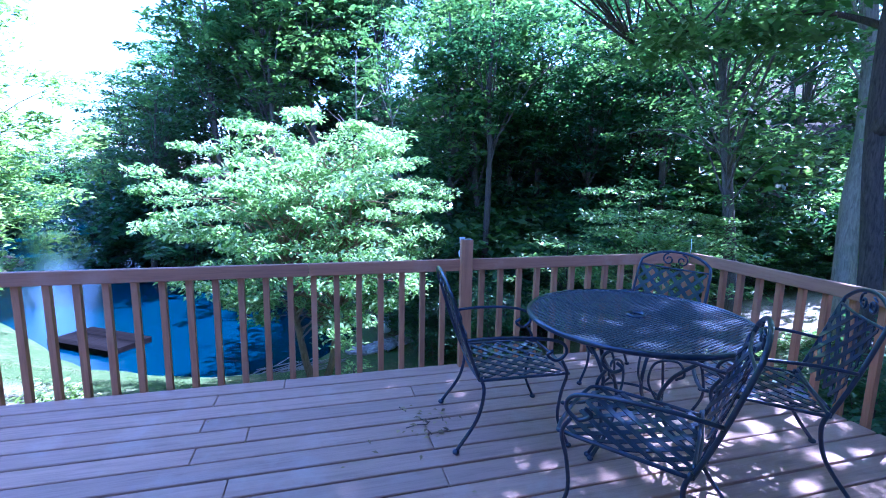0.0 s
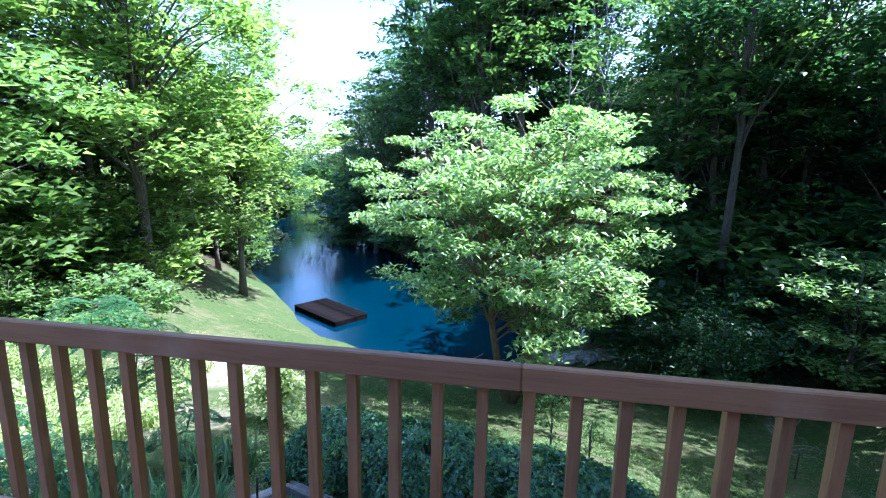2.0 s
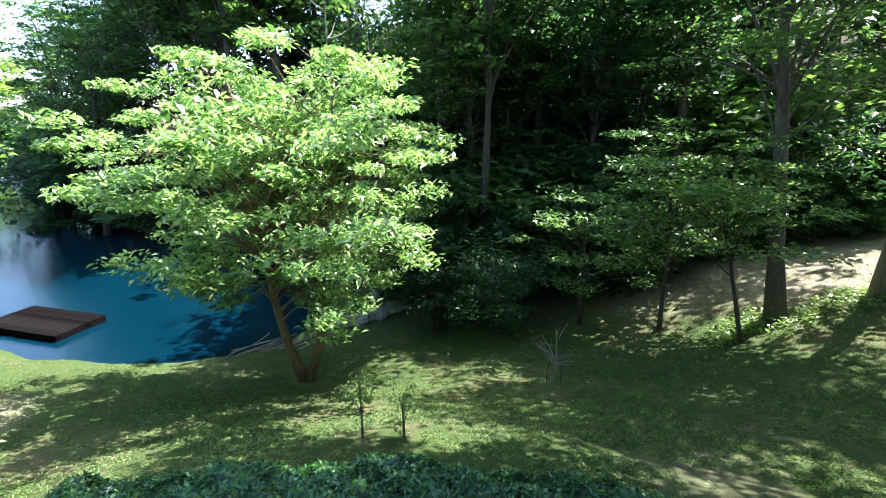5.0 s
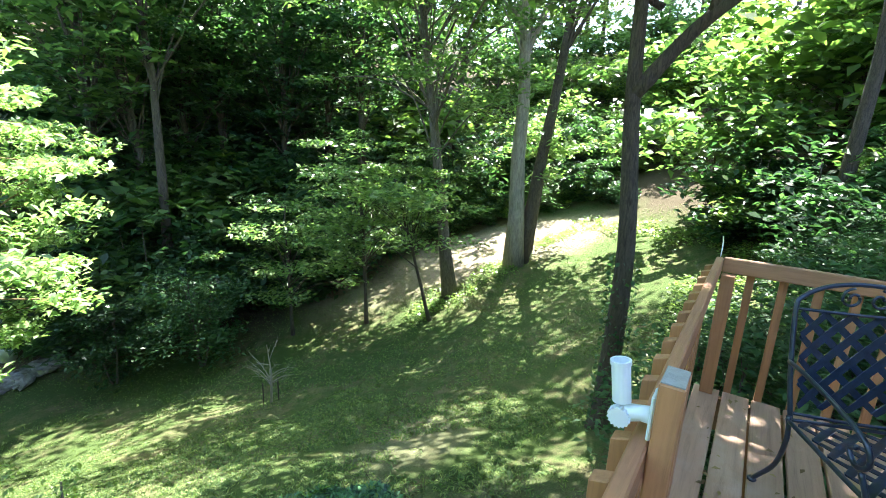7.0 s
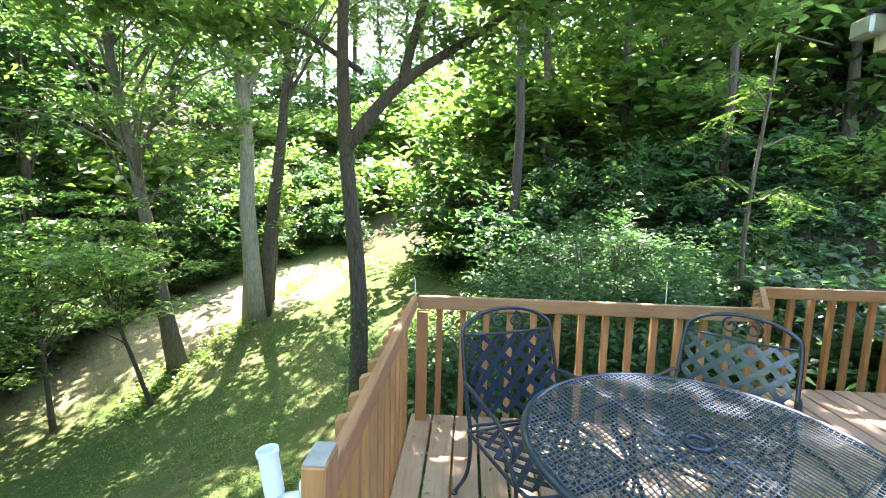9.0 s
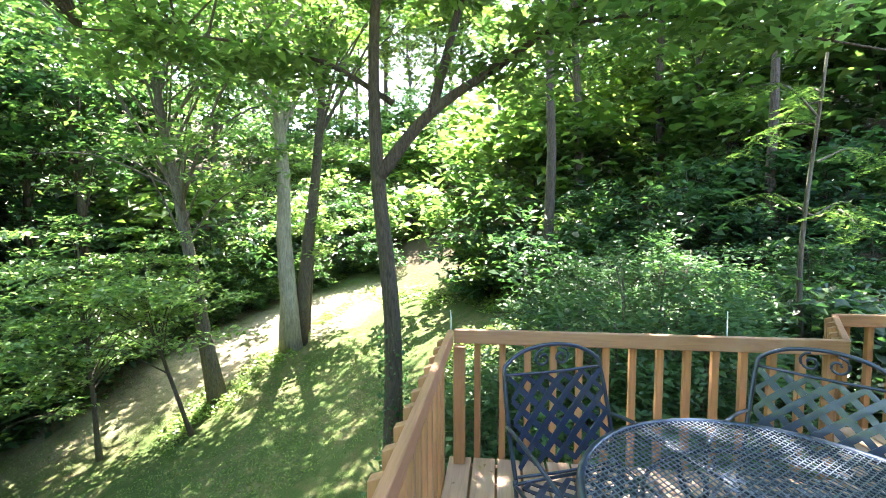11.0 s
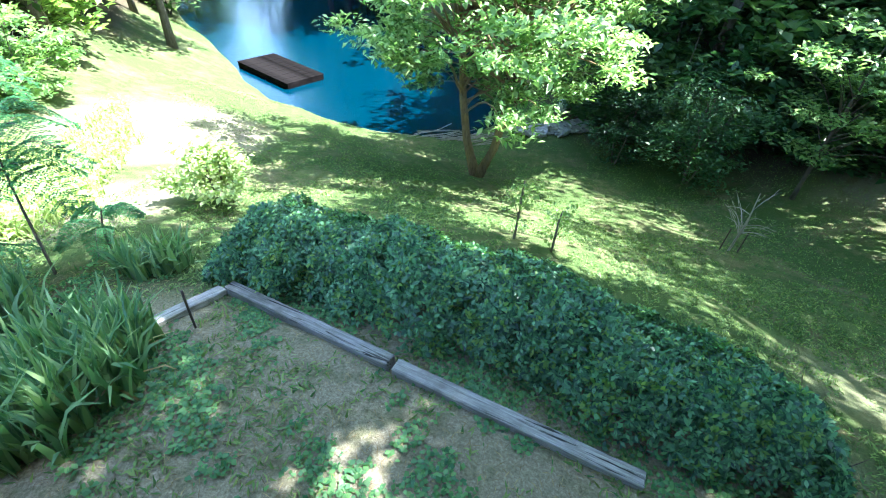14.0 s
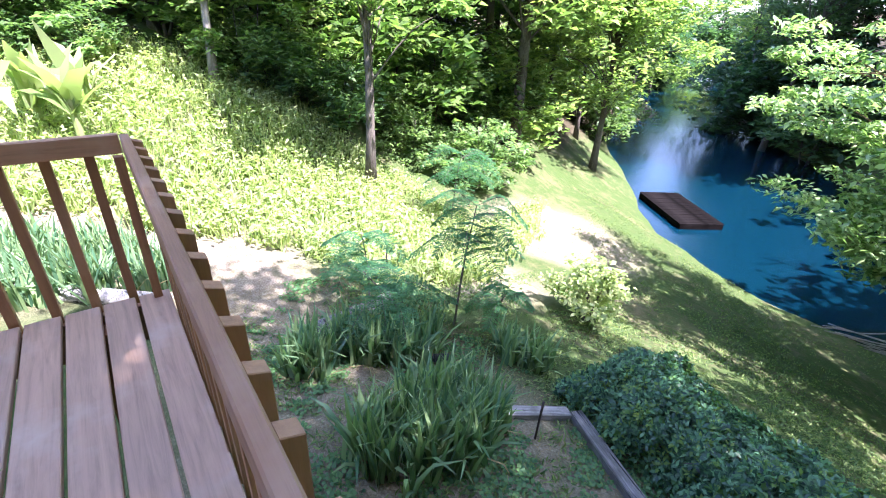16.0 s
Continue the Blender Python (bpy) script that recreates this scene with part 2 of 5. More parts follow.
def add_box(bm, lo, hi, bevel=0.0, m=None):
    made = bmesh.ops.create_cube(bm, size=1.0)["verts"]
    c, s = [(a + b) / 2 for a, b in zip(lo, hi)], [b - a for a, b in zip(lo, hi)]
    for v in made:
        v.co = Vector((c[0] + v.co.x * s[0], c[1] + v.co.y * s[1], c[2] + v.co.z * s[2]))
    if bevel:
        edges = list({e for v in made for e in v.link_edges})
        made = bmesh.ops.bevel(bm, geom=edges, offset=bevel, segments=1, affect="EDGES")["verts"]
    if m is not None:
        bmesh.ops.transform(bm, matrix=m, verts=list({v for v in made if v.is_valid}))


def box_bm(lo, hi, bevel=0.0):
    bm = bmesh.new()
    add_box(bm, lo, hi, bevel)
    return bm


def tube_arrays(points, radii, sides=6, verts=None, faces=None, cap=True):
    """A tapered tube along points, appended to verts and faces."""
    verts = [] if verts is None else verts
    faces = [] if faces is None else faces
    pts = [Vector(p) for p in points]
    start, up = len(verts), Vector((0.3, 0.2, 1)).normalized()
    for i, p in enumerate(pts):
        d = (pts[min(i + 1, len(pts) - 1)] - pts[max(i - 1, 0)]).normalized()
        side = d.cross(up if abs(d.dot(up)) < 0.95 else Vector((1, 0, 0))).normalized()
        over = side.cross(d)
        r = radii[i] if isinstance(radii, (list, tuple)) else radii
        for k in range(sides):
            a = 2 * math.pi * k / sides
            verts.append(p + (side * math.cos(a) + over * math.sin(a)) * r)
    for i in range(len(pts) - 1):
        for k in range(sides):
            a, b = start + i * sides + k, start + i * sides + (k + 1) % sides
            faces.append((a, b, b + sides, a + sides))
    if cap:
        faces.append(tuple(range(start + sides - 1, start - 1, -1)))
        e = start + (len(pts) - 1) * sides
        faces.append(tuple(range(e, e + sides)))
    return verts, faces


def smooth_line(points, n=6):
    """Catmull-Rom through the points."""
    p = [Vector(q) for q in points]
    p = [2 * p[0] - p[1]] + p + [2 * p[-1] - p[-2]]
    out = []
    for i in range(1, len(p) - 2):
        for k in range(n):
            t = k / n
            out.append(0.5 * ((2 * p[i]) + (p[i + 1] - p[i - 1]) * t + (2 * p[i - 1] - 5 * p[i] + 4 * p[i + 1] - p[i + 2]) * t * t
                              + (3 * p[i] - p[i - 1] - 3 * p[i + 1] + p[i + 2]) * t ** 3))
    return out + [p[-2]]


def polar(az, dist, z=0.0):
    """A place seen from the deck's middle: degrees clockwise from +y, metres."""
    return Vector((-1 + math.sin(radians(az)) * dist, math.cos(radians(az)) * dist, z))


# ---- the lie of the land ----
WATER_Z = -8.35
KNOTS = [(0, 0.5, -2.35), (0, 5, -3.4), (0, 8, -4.5), (-39.8, 5.0, -3.05), (-17, 2.83, -2.68), (-70.4, 3.78, -2.5), (-1, 16, -7.75), (-6, 20.3, -8.4), (-6, 27, -10.5), (-19.5, 21.9, -8.4), (-30.3, 31.2, -8.4),
         (-38, 17, -5.9), (-44, 24, -5.2), (-63, 14, -3.5), (-76, 15, -1.4), (-92, 9, -2.5), (-95, 20, 0.8), (15, 21, -7.85),
         (31, 13, -6.6), (38, 18, -6.9), (54, 17, -5.6), (62.6, 20, -4.5), (72, 27, -2.9), (77, 8, -3.7), (106, 10, -2.2), (126, 12, -0.9),
         (3, 23.5, -8.3), (9, 24.5, -7.9), (16, 24.5, -7.2)]
FAR_KNOTS = [(30, 32, -3.0), (30, 60, 16.0), (0, 58, 6.0), (18, 60, 14.0), (10, 45, 3.0), (60, 50, 6.0), (95, 35, 5.0), (125, 28, 5.0), (170, 30, 4.0), (-140, 25, 3.0),
             (-60, 38, 4.0), (-90, 45, 10.0), (-44, 45, -3.0), (-26, 50, -11.0), (-27, 110, -11.0), (-27.5, 78, -11.5), (-12, 40, -10.0), (-18, 75, -6.0), (-36, 75, -3.0)]
_k = np.array([polar(a, d, z)[:] for a, d, z in KNOTS + FAR_KNOTS])


def _tps(r):
    return np.where(r > 1e-6, r * r * np.log(np.maximum(r, 1e-6)), 0.0)


_n = len(_k)
_A = np.zeros((_n + 3, _n + 3))
_A[:_n, :_n] = _tps(np.linalg.norm(_k[:, None, :2] - _k[None, :, :2], axis=-1)) + np.eye(_n) * 0.5
_A[:_n, _n], _A[:_n, _n + 1:], _A[_n, :_n], _A[_n + 1:, :_n] = 1, _k[:, :2], 1, _k[:, :2].T
_w = np.linalg.solve(_A, np.concatenate([_k[:, 2], np.zeros(3)]))


def heights(xy):
    """The ground's height at rows of x, y."""
    xy = np.asarray(xy, float)
    r = np.linalg.norm(xy[:, None, :] - _k[None, :, :2], axis=-1)
    z = _tps(r) @ _w[:_n] + _w[_n] + xy @ _w[_n + 1:]
    d = np.linalg.norm(xy - (-1, 0), axis=-1)
    fade = np.clip((d - 60) / 60, 0, 1)
    z = np.clip(z, -12, 20) * (1 - fade) + fade * np.where(np.abs(np.degrees(np.arctan2(xy[:, 0] + 1, xy[:, 1])) + 27) < 7, -11.0, 5.0)
    return z + 0.05 * np.sin(xy[:, 0] * 1.3 + 0.7 * xy[:, 1]) + 0.04 * np.sin(xy[:, 1] * 1.9 - xy[:, 0])


def height(x, y):
    return float(heights([(x, y)])[0])


def build_ground():
    rings, spokes = 150, 300
    radii = [0.0] + [0.35 * (1.062 ** i) - 0.1 for i in range(1, rings)]
    radii += [3500.0]
    pts = [(-1.0, 0.0)]
    for r in radii[1:]:
        for k in range(spokes):
            a = 2 * math.pi * k / spokes
            pts.append((-1 + r * math.sin(a), r * math.cos(a)))
    z = heights(pts)
    verts = [(x, y, h) for (x, y), h in zip(pts, z)]
    faces = [(0, 1 + (k + 1) % spokes, 1 + k) for k in range(spokes)]
    for i in range(len(radii) - 2):
        for k in range(spokes):
            a, b = 1 + i * spokes + k, 1 + i * spokes + (k + 1) % spokes
            faces.append((a, b, b + spokes, a + spokes))
    ob = link_mesh("ground", verts, faces, GROUND, smooth=True)
    tagged(ob, "sloping lawn of thin grass, straw and bare soil", "ground", kind="structure")
    # leaf litter lies under the woods: a zone of the soil, past the mown edge
    lit = ob.data.attributes.new("litter", "FLOAT", "POINT")
    p = np.array(pts)
    az, d = np.degrees(np.arctan2(p[:, 0] + 1, p[:, 1])), np.linalg.norm(p - (-1, 0), axis=-1)
    edge = np.interp(az, [-180, -100, -78, -60, -40, -30, -5, 8, 18, 32, 45, 55, 64, 72, 80, 95, 120, 140, 180],
                     [14, 18, 22, 22, 28, 60, 60, 21, 19.5, 19, 20, 24, 27, 29, 24, 16, 13, 12, 12])
    lit.data.foreach_set("value", np.clip((d - edge) / 2.0 + 0.4 * np.sin(p[:, 0] * 1.7) * np.cos(p[:, 1] * 1.3), 0, 1))
    # dry worn soil: the cut bank, the path past the irises and the terrace below the deck, which is also paled in place
    # of skylight
    dry = ob.data.attributes.new("dry", "FLOAT", "POINT")

    def patch(cx, cy, rx, ry, most):
        q = ((p[:, 0] - cx) / rx) ** 2 + ((p[:, 1] - cy) / ry) ** 2
        return np.clip((1.3 - q) / 0.8, 0, 1) * most

    low, high = np.interp(az, [36, 45, 54, 65, 78], [18.6, 18.3, 18.4, 20.6, 22.5]), np.interp(az, [36, 45, 54, 65, 78], [22, 24, 26, 28.5, 28])
    bank = np.clip(np.minimum(np.minimum((az - 36) / 3, (78 - az) / 4), np.minimum((d - low) / 1.2, (high - d) / 2)), 0, 1) * np.interp(az, [36, 50, 57], [0.35, 0.5, 1.0])
    zones = [bank, patch(-11.3, 13.0, 2.6, 3.6, 1.0), patch(-10.2, 1.0, 2.6, 1.6, 1.0), patch(-12.0, -1.5, 3.0, 1.5, 0.9), patch(-3.0, 1.6, 7.0, 2.2, 0.8), patch(5.2, 4.6, 1.6, 1.2, 0.3), patch(-9.0, 6.5, 1.8, 1.6, 0.8)]
    dry.data.foreach_set("value", np.max(zones, axis=0))
    return ob


build_ground()
link_mesh("water", [(-400, -20, WATER_Z), (60, -20, WATER_Z), (60, 900, WATER_Z), (-400, 900, WATER_Z)], [(0, 1, 2, 3)], WATER)
tagged(bpy.data.objects["water"], "still blue-green pond water with fine ripples", "water", kind="structure")

# ---- deck ----
XR, XL, RAIL_H, PITCH = 2.08, -4.52, 0.84, 0.1585
X2, Y2, Y3, HOUSE_Y = 2.82, -2.27, -2.70, -4.3


def build_deck():
    deck = tagged(new("floor"), "brown-stained wooden deck of worn parallel boards", "deck", kind="structure")
    rng = random.Random(4)
    row, y = 0, 0.035
    while y - 0.143 > HOUSE_Y:
        right = XR + 0.03 if y - 0.07 > Y2 else (XR + 0.03 + (X2 - XR) * min(1.0, (Y2 - (y - 0.07)) / (Y2 - Y3)))
        cuts = {0: [-1.32], 1: [-1.73], 2: [-0.47], 3: [-1.74], 5: [-1.72], 6: [-0.49], 8: [-0.49]}.get(row, [rng.uniform(-2.5, 0.8)])
        xs = [XL - 0.03] + cuts + [right]
        for a, b in zip(xs, xs[1:]):
            part("board", box_bm((a + 0.002, y - 0.145, -0.034), (b - 0.002, y - 0.004 - rng.uniform(0, 0.004), rng.uniform(-0.002, 0.001)), 0.004), DECK, deck)
        row, y = row + 1, y - 0.1535
    # frame under the boards
    part("rim_joist", box_bm((XL - 0.02, -0.03, -0.25), (XR + 0.02, 0.008, -0.037)), RAIL_X, deck)
    part("rim_joist", box_bm((XR - 0.02, Y2, -0.25), (XR + 0.018, -0.032, -0.037)), RAIL_Y, deck)
    part("rim_joist", box_bm((XL - 0.02, HOUSE_Y, -0.25), (XL + 0.018, -0.032, -0.037)), RAIL_Y, deck)
    for x in (XL + 0.15, -1.2, XR - 0.15):
        part("deck_post", box_bm((x - 0.05, -0.35, height(x, -0.3) - 0.2), (x + 0.05, -0.25, -0.037)), RAIL_Z, deck)
    return deck


def baluster_bm(outer):
    """A square baluster whose top is sawn on a slant; outer is the way that the slant falls."""
    bm = box_bm((-0.02, -0.02, -0.2), (0.02, 0.02, 0.825), 0.002)
    for v in bm.verts:
        if v.co.z > 0.8:
            v.co.z += -0.35 * v.co.y * outer
    return bm


def build_rail(name, a, b, material, first=0.5):
    """A top rail on edge from a to b, with balusters nailed to its outer (left of a->b) side."""
    d = Vector((b[0] - a[0], b[1] - a[1], 0))
    length = d.length
    d.normalize()
    ang = math.degrees(math.atan2(d.y, d.x))
    root = tagged(new(name), "brown-stained wooden deck railing with square balusters", "railing", kind="structure")
    root.matrix_world = pose(a[0], a[1], 0, 0, 0, ang)
    cuts = [0, length] if length < 3.5 else [0, 3.38, length]
    for p, q in zip(cuts, cuts[1:]):
        bm = box_bm((p + 0.001, 0, RAIL_H - 0.089), (q - 0.001, 0.038, RAIL_H), 0.005)
        part("top_rail", bm, material, root)
    x = first * PITCH
    mesh = None
    while x < length - 0.03:
        if mesh is None:
            ob = part("baluster", baluster_bm(1), RAIL_Z, root)
            mesh = ob.data
            ob.matrix_basis = pose(x, 0.0585, 0)
        else:
            share("baluster", mesh, root, pose(x, 0.0585, 0.004 * math.sin(x * 37), 0, 0, 0.8 * math.sin(x * 23)))
        x += PITCH
    return root


build_deck()
build_rail("railing_front", (XL, 0), (XR, 0), RAIL_X, first=(-XL % PITCH) / PITCH)
build_rail("railing_right", (XR, 0.0), (XR, Y2), RAIL_Y, first=0.93)
build_rail("railing_jog", (XR, Y2), (X2, Y3), RAIL_X, first=0.7)
build_rail("railing_far", (X2, Y3), (X2, HOUSE_Y), RAIL_Y, first=0.6)
build_rail("railing_left", (XL, HOUSE_Y), (XL, -0.001), RAIL_Y, first=0.3)


def build_posts():
    p = thing("railing_post", "square brown deck post with weathered grey sawn top", "post")
    part("shaft", box_bm((-0.045, -0.052, 0.0), (0.045, -0.002, 0.995), 0.004), RAIL_Z, p)
    part("end_grain", box_bm((-0.043, -0.050, 0.995), (0.043, -0.004, 0.999), 0.001), BARE, p, "bare grey end grain")
    c = thing("corner_post", "square brown deck post under the rail corner", "post")
    part("shaft", box_bm((XR - 0.07, -0.075, 0.0), (XR - 0.004, -0.004, 0.75), 0.003), RAIL_Z, c)
    c = thing("corner_post", "square brown deck post under the rail corner", "post")
    part("shaft", box_bm((XL + 0.004, -0.044, 0.0), (XL + 0.044, -0.004, 0.75), 0.003), RAIL_Z, c)


build_posts()


def build_house():
    """The house wall, eave and porch post behind the deck."""
    w = link_mesh("wall_house", [(-7, HOUSE_Y, -3.4), (1.9, HOUSE_Y, -3.4), (1.9, HOUSE_Y, 2.7), (-7, HOUSE_Y, 2.7),
                                 (-7, HOUSE_Y - 5, -3.4), (1.9, HOUSE_Y - 5, -3.4), (1.9, HOUSE_Y - 5, 2.7), (-7, HOUSE_Y - 5, 2.7)],
                  [(0, 1, 2, 3), (1, 5, 6, 2), (5, 4, 7, 6), (4, 0, 3, 7), (3, 2, 6, 7), (0, 4, 5, 1)], PAINT)
    tagged(w, "tan-painted house wall behind the deck", "wall", kind="structure")


PAINT = plain_mat("tan_siding_paint", (0.50, 0.40, 0.29), 0.7, 0.0, 0.08, 2.0, 0.1)

build_house()

# ---- plants ----
def leaf_mesh(name, centres, sizes, material, rng, upward=0.6, aspect=0.5, parent=None, label="", droop=0.0, fold=True):
    """Many small pointed leaves, one island each: centres (n,3), sizes (n,). upward: 0 random, 1 flat."""
    n = len(centres)
    nrm = rng.normal(size=(n, 3))
    nrm /= np.linalg.norm(nrm, axis=1, keepdims=True)
    nrm[:, 2] = np.abs(nrm[:, 2])
    nrm = nrm * (1 - upward) + np.array([0, 0, 1.0]) * upward
    nrm /= np.linalg.norm(nrm, axis=1, keepdims=True)
    d = rng.normal(size=(n, 3))
    d -= nrm * (d * nrm).sum(1, keepdims=True)
    d /= np.linalg.norm(d, axis=1, keepdims=True)
    d[:, 2] -= droop
    side = np.cross(nrm, d)
    s = sizes[:, None]
    bend = nrm * s * 0.10
    v = np.empty((n, 4, 3))
    v[:, 0] = centres - d * s * 0.5
    v[:, 1] = centres + side * s * aspect * 0.5 + bend
    v[:, 2] = centres + d * s * 0.5 - bend
    v[:, 3] = centres - side * s * aspect * 0.5 + bend
    return quads(name, v.reshape(-1, 3), n, material, parent, label)


def quads(name, v, n, material, parent=None, label=""):
    me = bpy.data.meshes.new(name)
    me.vertices.add(4 * n)
    me.vertices.foreach_set("co", v.astype(np.float32).ravel())
    me.loops.add(4 * n)
    me.loops.foreach_set("vertex_index", np.arange(4 * n, dtype=np.int32))
    me.polygons.add(n)
    me.polygons.foreach_set("loop_start", np.arange(0, 4 * n, 4, dtype=np.int32))
    me.update(calc_edges=True)
    me.materials.append(material)
    ob = new(name, me)
    if parent:
        ob.parent = parent
    if label:
        tagged(ob, label)
    return ob


def sprays(rng, centres, radius, per, flat=0.45):
    """Leaf places round each clump's centre, in a flattened ball that is denser on its top side."""
    c = np.repeat(np.asarray(centres, float), per, axis=0)
    off = rng.normal(size=c.shape)
    off /= np.linalg.norm(off, axis=1, keepdims=True)
    off *= (rng.random((len(c), 1)) ** 0.5) * np.repeat(np.asarray(radius, float), per)[:, None]
    off[:, 2] *= flat
    return c + off


def build_tree(name, label, at, tall, crown, clumps, per, leaf, bark, leaves, seed, base_r=0.2, lean=(0, 0), clump_r=0.9, crown_from=0.35,
               stems=1, flat=0.45, limb_share=0.5, upward=0.55, aspect=0.5, droop=0.0, category="tree", group=""):
    """A tapered trunk with limbs that reach to clumps of leaves. crown: radii x, y and z."""
    rng, r2 = np.random.default_rng(seed), random.Random(seed)
    root = thing(name, label, category, pose(*at), group)
    verts, faces = [], []
    cz = tall - crown[2]
    cen = []
    while len(cen) < clumps:
        p = rng.normal(size=3)
        p /= np.linalg.norm(p)
        p *= rng.random() ** 0.4
        q = np.array([p[0] * crown[0], p[1] * crown[1], cz + p[2] * crown[2]])
        wob = 1 + 0.25 * math.sin(3 * math.atan2(p[1], p[0]) + seed)
        q[:2] *= wob
        f = max(0.0, q[2] / tall)
        q[0] += lean[0] * f
        q[1] += lean[1] * f
        if q[2] > crown_from * tall * 0.6:
            cen.append(q)
    cen = np.array(cen)
    axes = []
    for s in range(stems):
        a = 2 * math.pi * s / max(1, stems) + seed
        spread = 0.0 if stems == 1 else 0.28 * crown[0]
        pts = []
        for i in range(8):
            f = i / 7
            pts.append(Vector((lean[0] * f + spread * f ** 0.55 * math.cos(a) + r2.uniform(-1, 1) * 0.012 * tall * f,
                               lean[1] * f + spread * f ** 0.55 * math.sin(a) + r2.uniform(-1, 1) * 0.012 * tall * f, -0.15 + tall * 0.9 * f)))
        br = base_r / math.sqrt(stems)
        radii = [br * (1.35 if i == 0 else 1) * (1 - 0.85 * i / 7) + 0.01 for i in range(8)]
        tube_arrays(pts, radii, 10, verts, faces)
        axes.append((pts, radii))
    for c in cen[: int(len(cen) * limb_share)]:
        pts, radii = axes[r2.randrange(len(axes))]
        z0 = min(max(crown_from * tall * r2.uniform(0.55, 1.0), c[2] * r2.uniform(0.55, 0.92)), tall * 0.85)
        f = z0 / (tall * 0.9) * 7
        i = min(6, int(f))
        start = pts[i].lerp(pts[i + 1], f - i)
        end = Vector(c)
        mid = start.lerp(end, 0.5) + Vector((0, 0, 0.12 * (end - start).length))
        r0 = min(radii[i] * 0.4, 0.008 * (end - start).length + 0.008)
        tube_arrays(smooth_line([start, mid, end], 3), [r0 * (1 - 0.8 * k / 6) for k in range(7)], 5, verts, faces, cap=False)
    link_mesh("trunk", verts, faces, bark, root, smooth=True)
    place = sprays(rng, cen, clump_r * (0.6 + 0.8 * rng.random(len(cen))), per, flat)
    size = leaf * (0.6 + 0.8 * rng.random(len(place)))
    leaf_mesh("crown", place, size, leaves, rng, upward, aspect, root, droop=droop)
    return root


def woods():
    """Woodland on the slopes round the yard: a few grown trees and thickets, copied with their own turn and size."""
    kinds = [
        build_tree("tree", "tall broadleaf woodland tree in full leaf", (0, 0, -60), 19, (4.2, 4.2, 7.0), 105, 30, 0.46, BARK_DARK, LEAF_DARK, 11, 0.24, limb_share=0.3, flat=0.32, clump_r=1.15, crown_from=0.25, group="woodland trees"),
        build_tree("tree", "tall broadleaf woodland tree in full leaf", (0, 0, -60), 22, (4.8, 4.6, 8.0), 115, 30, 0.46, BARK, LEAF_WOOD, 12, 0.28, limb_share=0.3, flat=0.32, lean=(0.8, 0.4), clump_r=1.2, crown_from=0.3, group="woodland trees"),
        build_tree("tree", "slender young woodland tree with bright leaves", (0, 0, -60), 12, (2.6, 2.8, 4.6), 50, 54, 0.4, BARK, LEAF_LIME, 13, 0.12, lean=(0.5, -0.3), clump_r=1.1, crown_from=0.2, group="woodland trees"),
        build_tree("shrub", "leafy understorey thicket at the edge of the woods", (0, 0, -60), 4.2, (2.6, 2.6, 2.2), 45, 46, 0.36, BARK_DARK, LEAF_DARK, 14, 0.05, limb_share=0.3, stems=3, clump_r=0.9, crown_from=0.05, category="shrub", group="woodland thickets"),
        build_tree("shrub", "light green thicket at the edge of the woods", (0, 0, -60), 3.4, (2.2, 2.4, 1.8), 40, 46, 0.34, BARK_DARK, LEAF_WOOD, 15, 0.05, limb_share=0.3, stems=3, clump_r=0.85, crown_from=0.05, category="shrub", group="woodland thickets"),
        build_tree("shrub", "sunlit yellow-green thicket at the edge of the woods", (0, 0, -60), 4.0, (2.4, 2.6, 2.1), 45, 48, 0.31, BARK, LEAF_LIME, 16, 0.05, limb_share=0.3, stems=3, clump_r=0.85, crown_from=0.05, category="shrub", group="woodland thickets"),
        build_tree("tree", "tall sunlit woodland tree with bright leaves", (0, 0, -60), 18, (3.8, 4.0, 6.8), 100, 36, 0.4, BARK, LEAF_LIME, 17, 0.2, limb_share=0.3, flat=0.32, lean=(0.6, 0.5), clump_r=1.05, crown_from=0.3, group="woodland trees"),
    ]
    rng = random.Random(21)
    spots = []

    def row(az0, az1, d0, d1, count, pick, s0=0.85, s1=1.15):
        for i in range(count):
            az = az0 + (az1 - az0) * (i + rng.uniform(0.1, 0.9)) / count
            spots.append((az, rng.uniform(d0, d1), rng.choice(pick), rng.uniform(s0, s1)))

    # undergrowth along the top of the sunny bank
    for i in range(30):
        az = 46 + 31 * (i + rng.uniform(0.1, 0.9)) / 30
        near = np.interp(az, [46, 50, 58, 65, 72, 77, 82], [23.2, 24.5, 25.8, 27.8, 29.8, 27.5, 22.0])
        spots.append((az, near + rng.uniform(0.0, 2.2), rng.choice((3, 4, 5, 3)), rng.uniform(0.32, 0.62)))
        spots.append((az, near + rng.uniform(2.5, 5.5), rng.choice((3, 5, 3)), rng.uniform(0.7, 1.1)))
    row(-20, -14, 50, 70, 6, (0, 1), 0.85, 1.05)
    row(-32, -17, 125, 150, 12, (0, 1), 0.7, 0.95)
    # mostly dark-leaved kinds: this slope's shade is put into the leaf colour
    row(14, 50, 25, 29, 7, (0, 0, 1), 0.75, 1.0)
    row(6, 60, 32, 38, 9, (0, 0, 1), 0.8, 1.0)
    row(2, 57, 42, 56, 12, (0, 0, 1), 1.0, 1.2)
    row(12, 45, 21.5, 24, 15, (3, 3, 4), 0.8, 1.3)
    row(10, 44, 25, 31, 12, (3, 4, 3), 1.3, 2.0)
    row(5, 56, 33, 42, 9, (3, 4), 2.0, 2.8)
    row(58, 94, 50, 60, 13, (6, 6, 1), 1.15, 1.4)
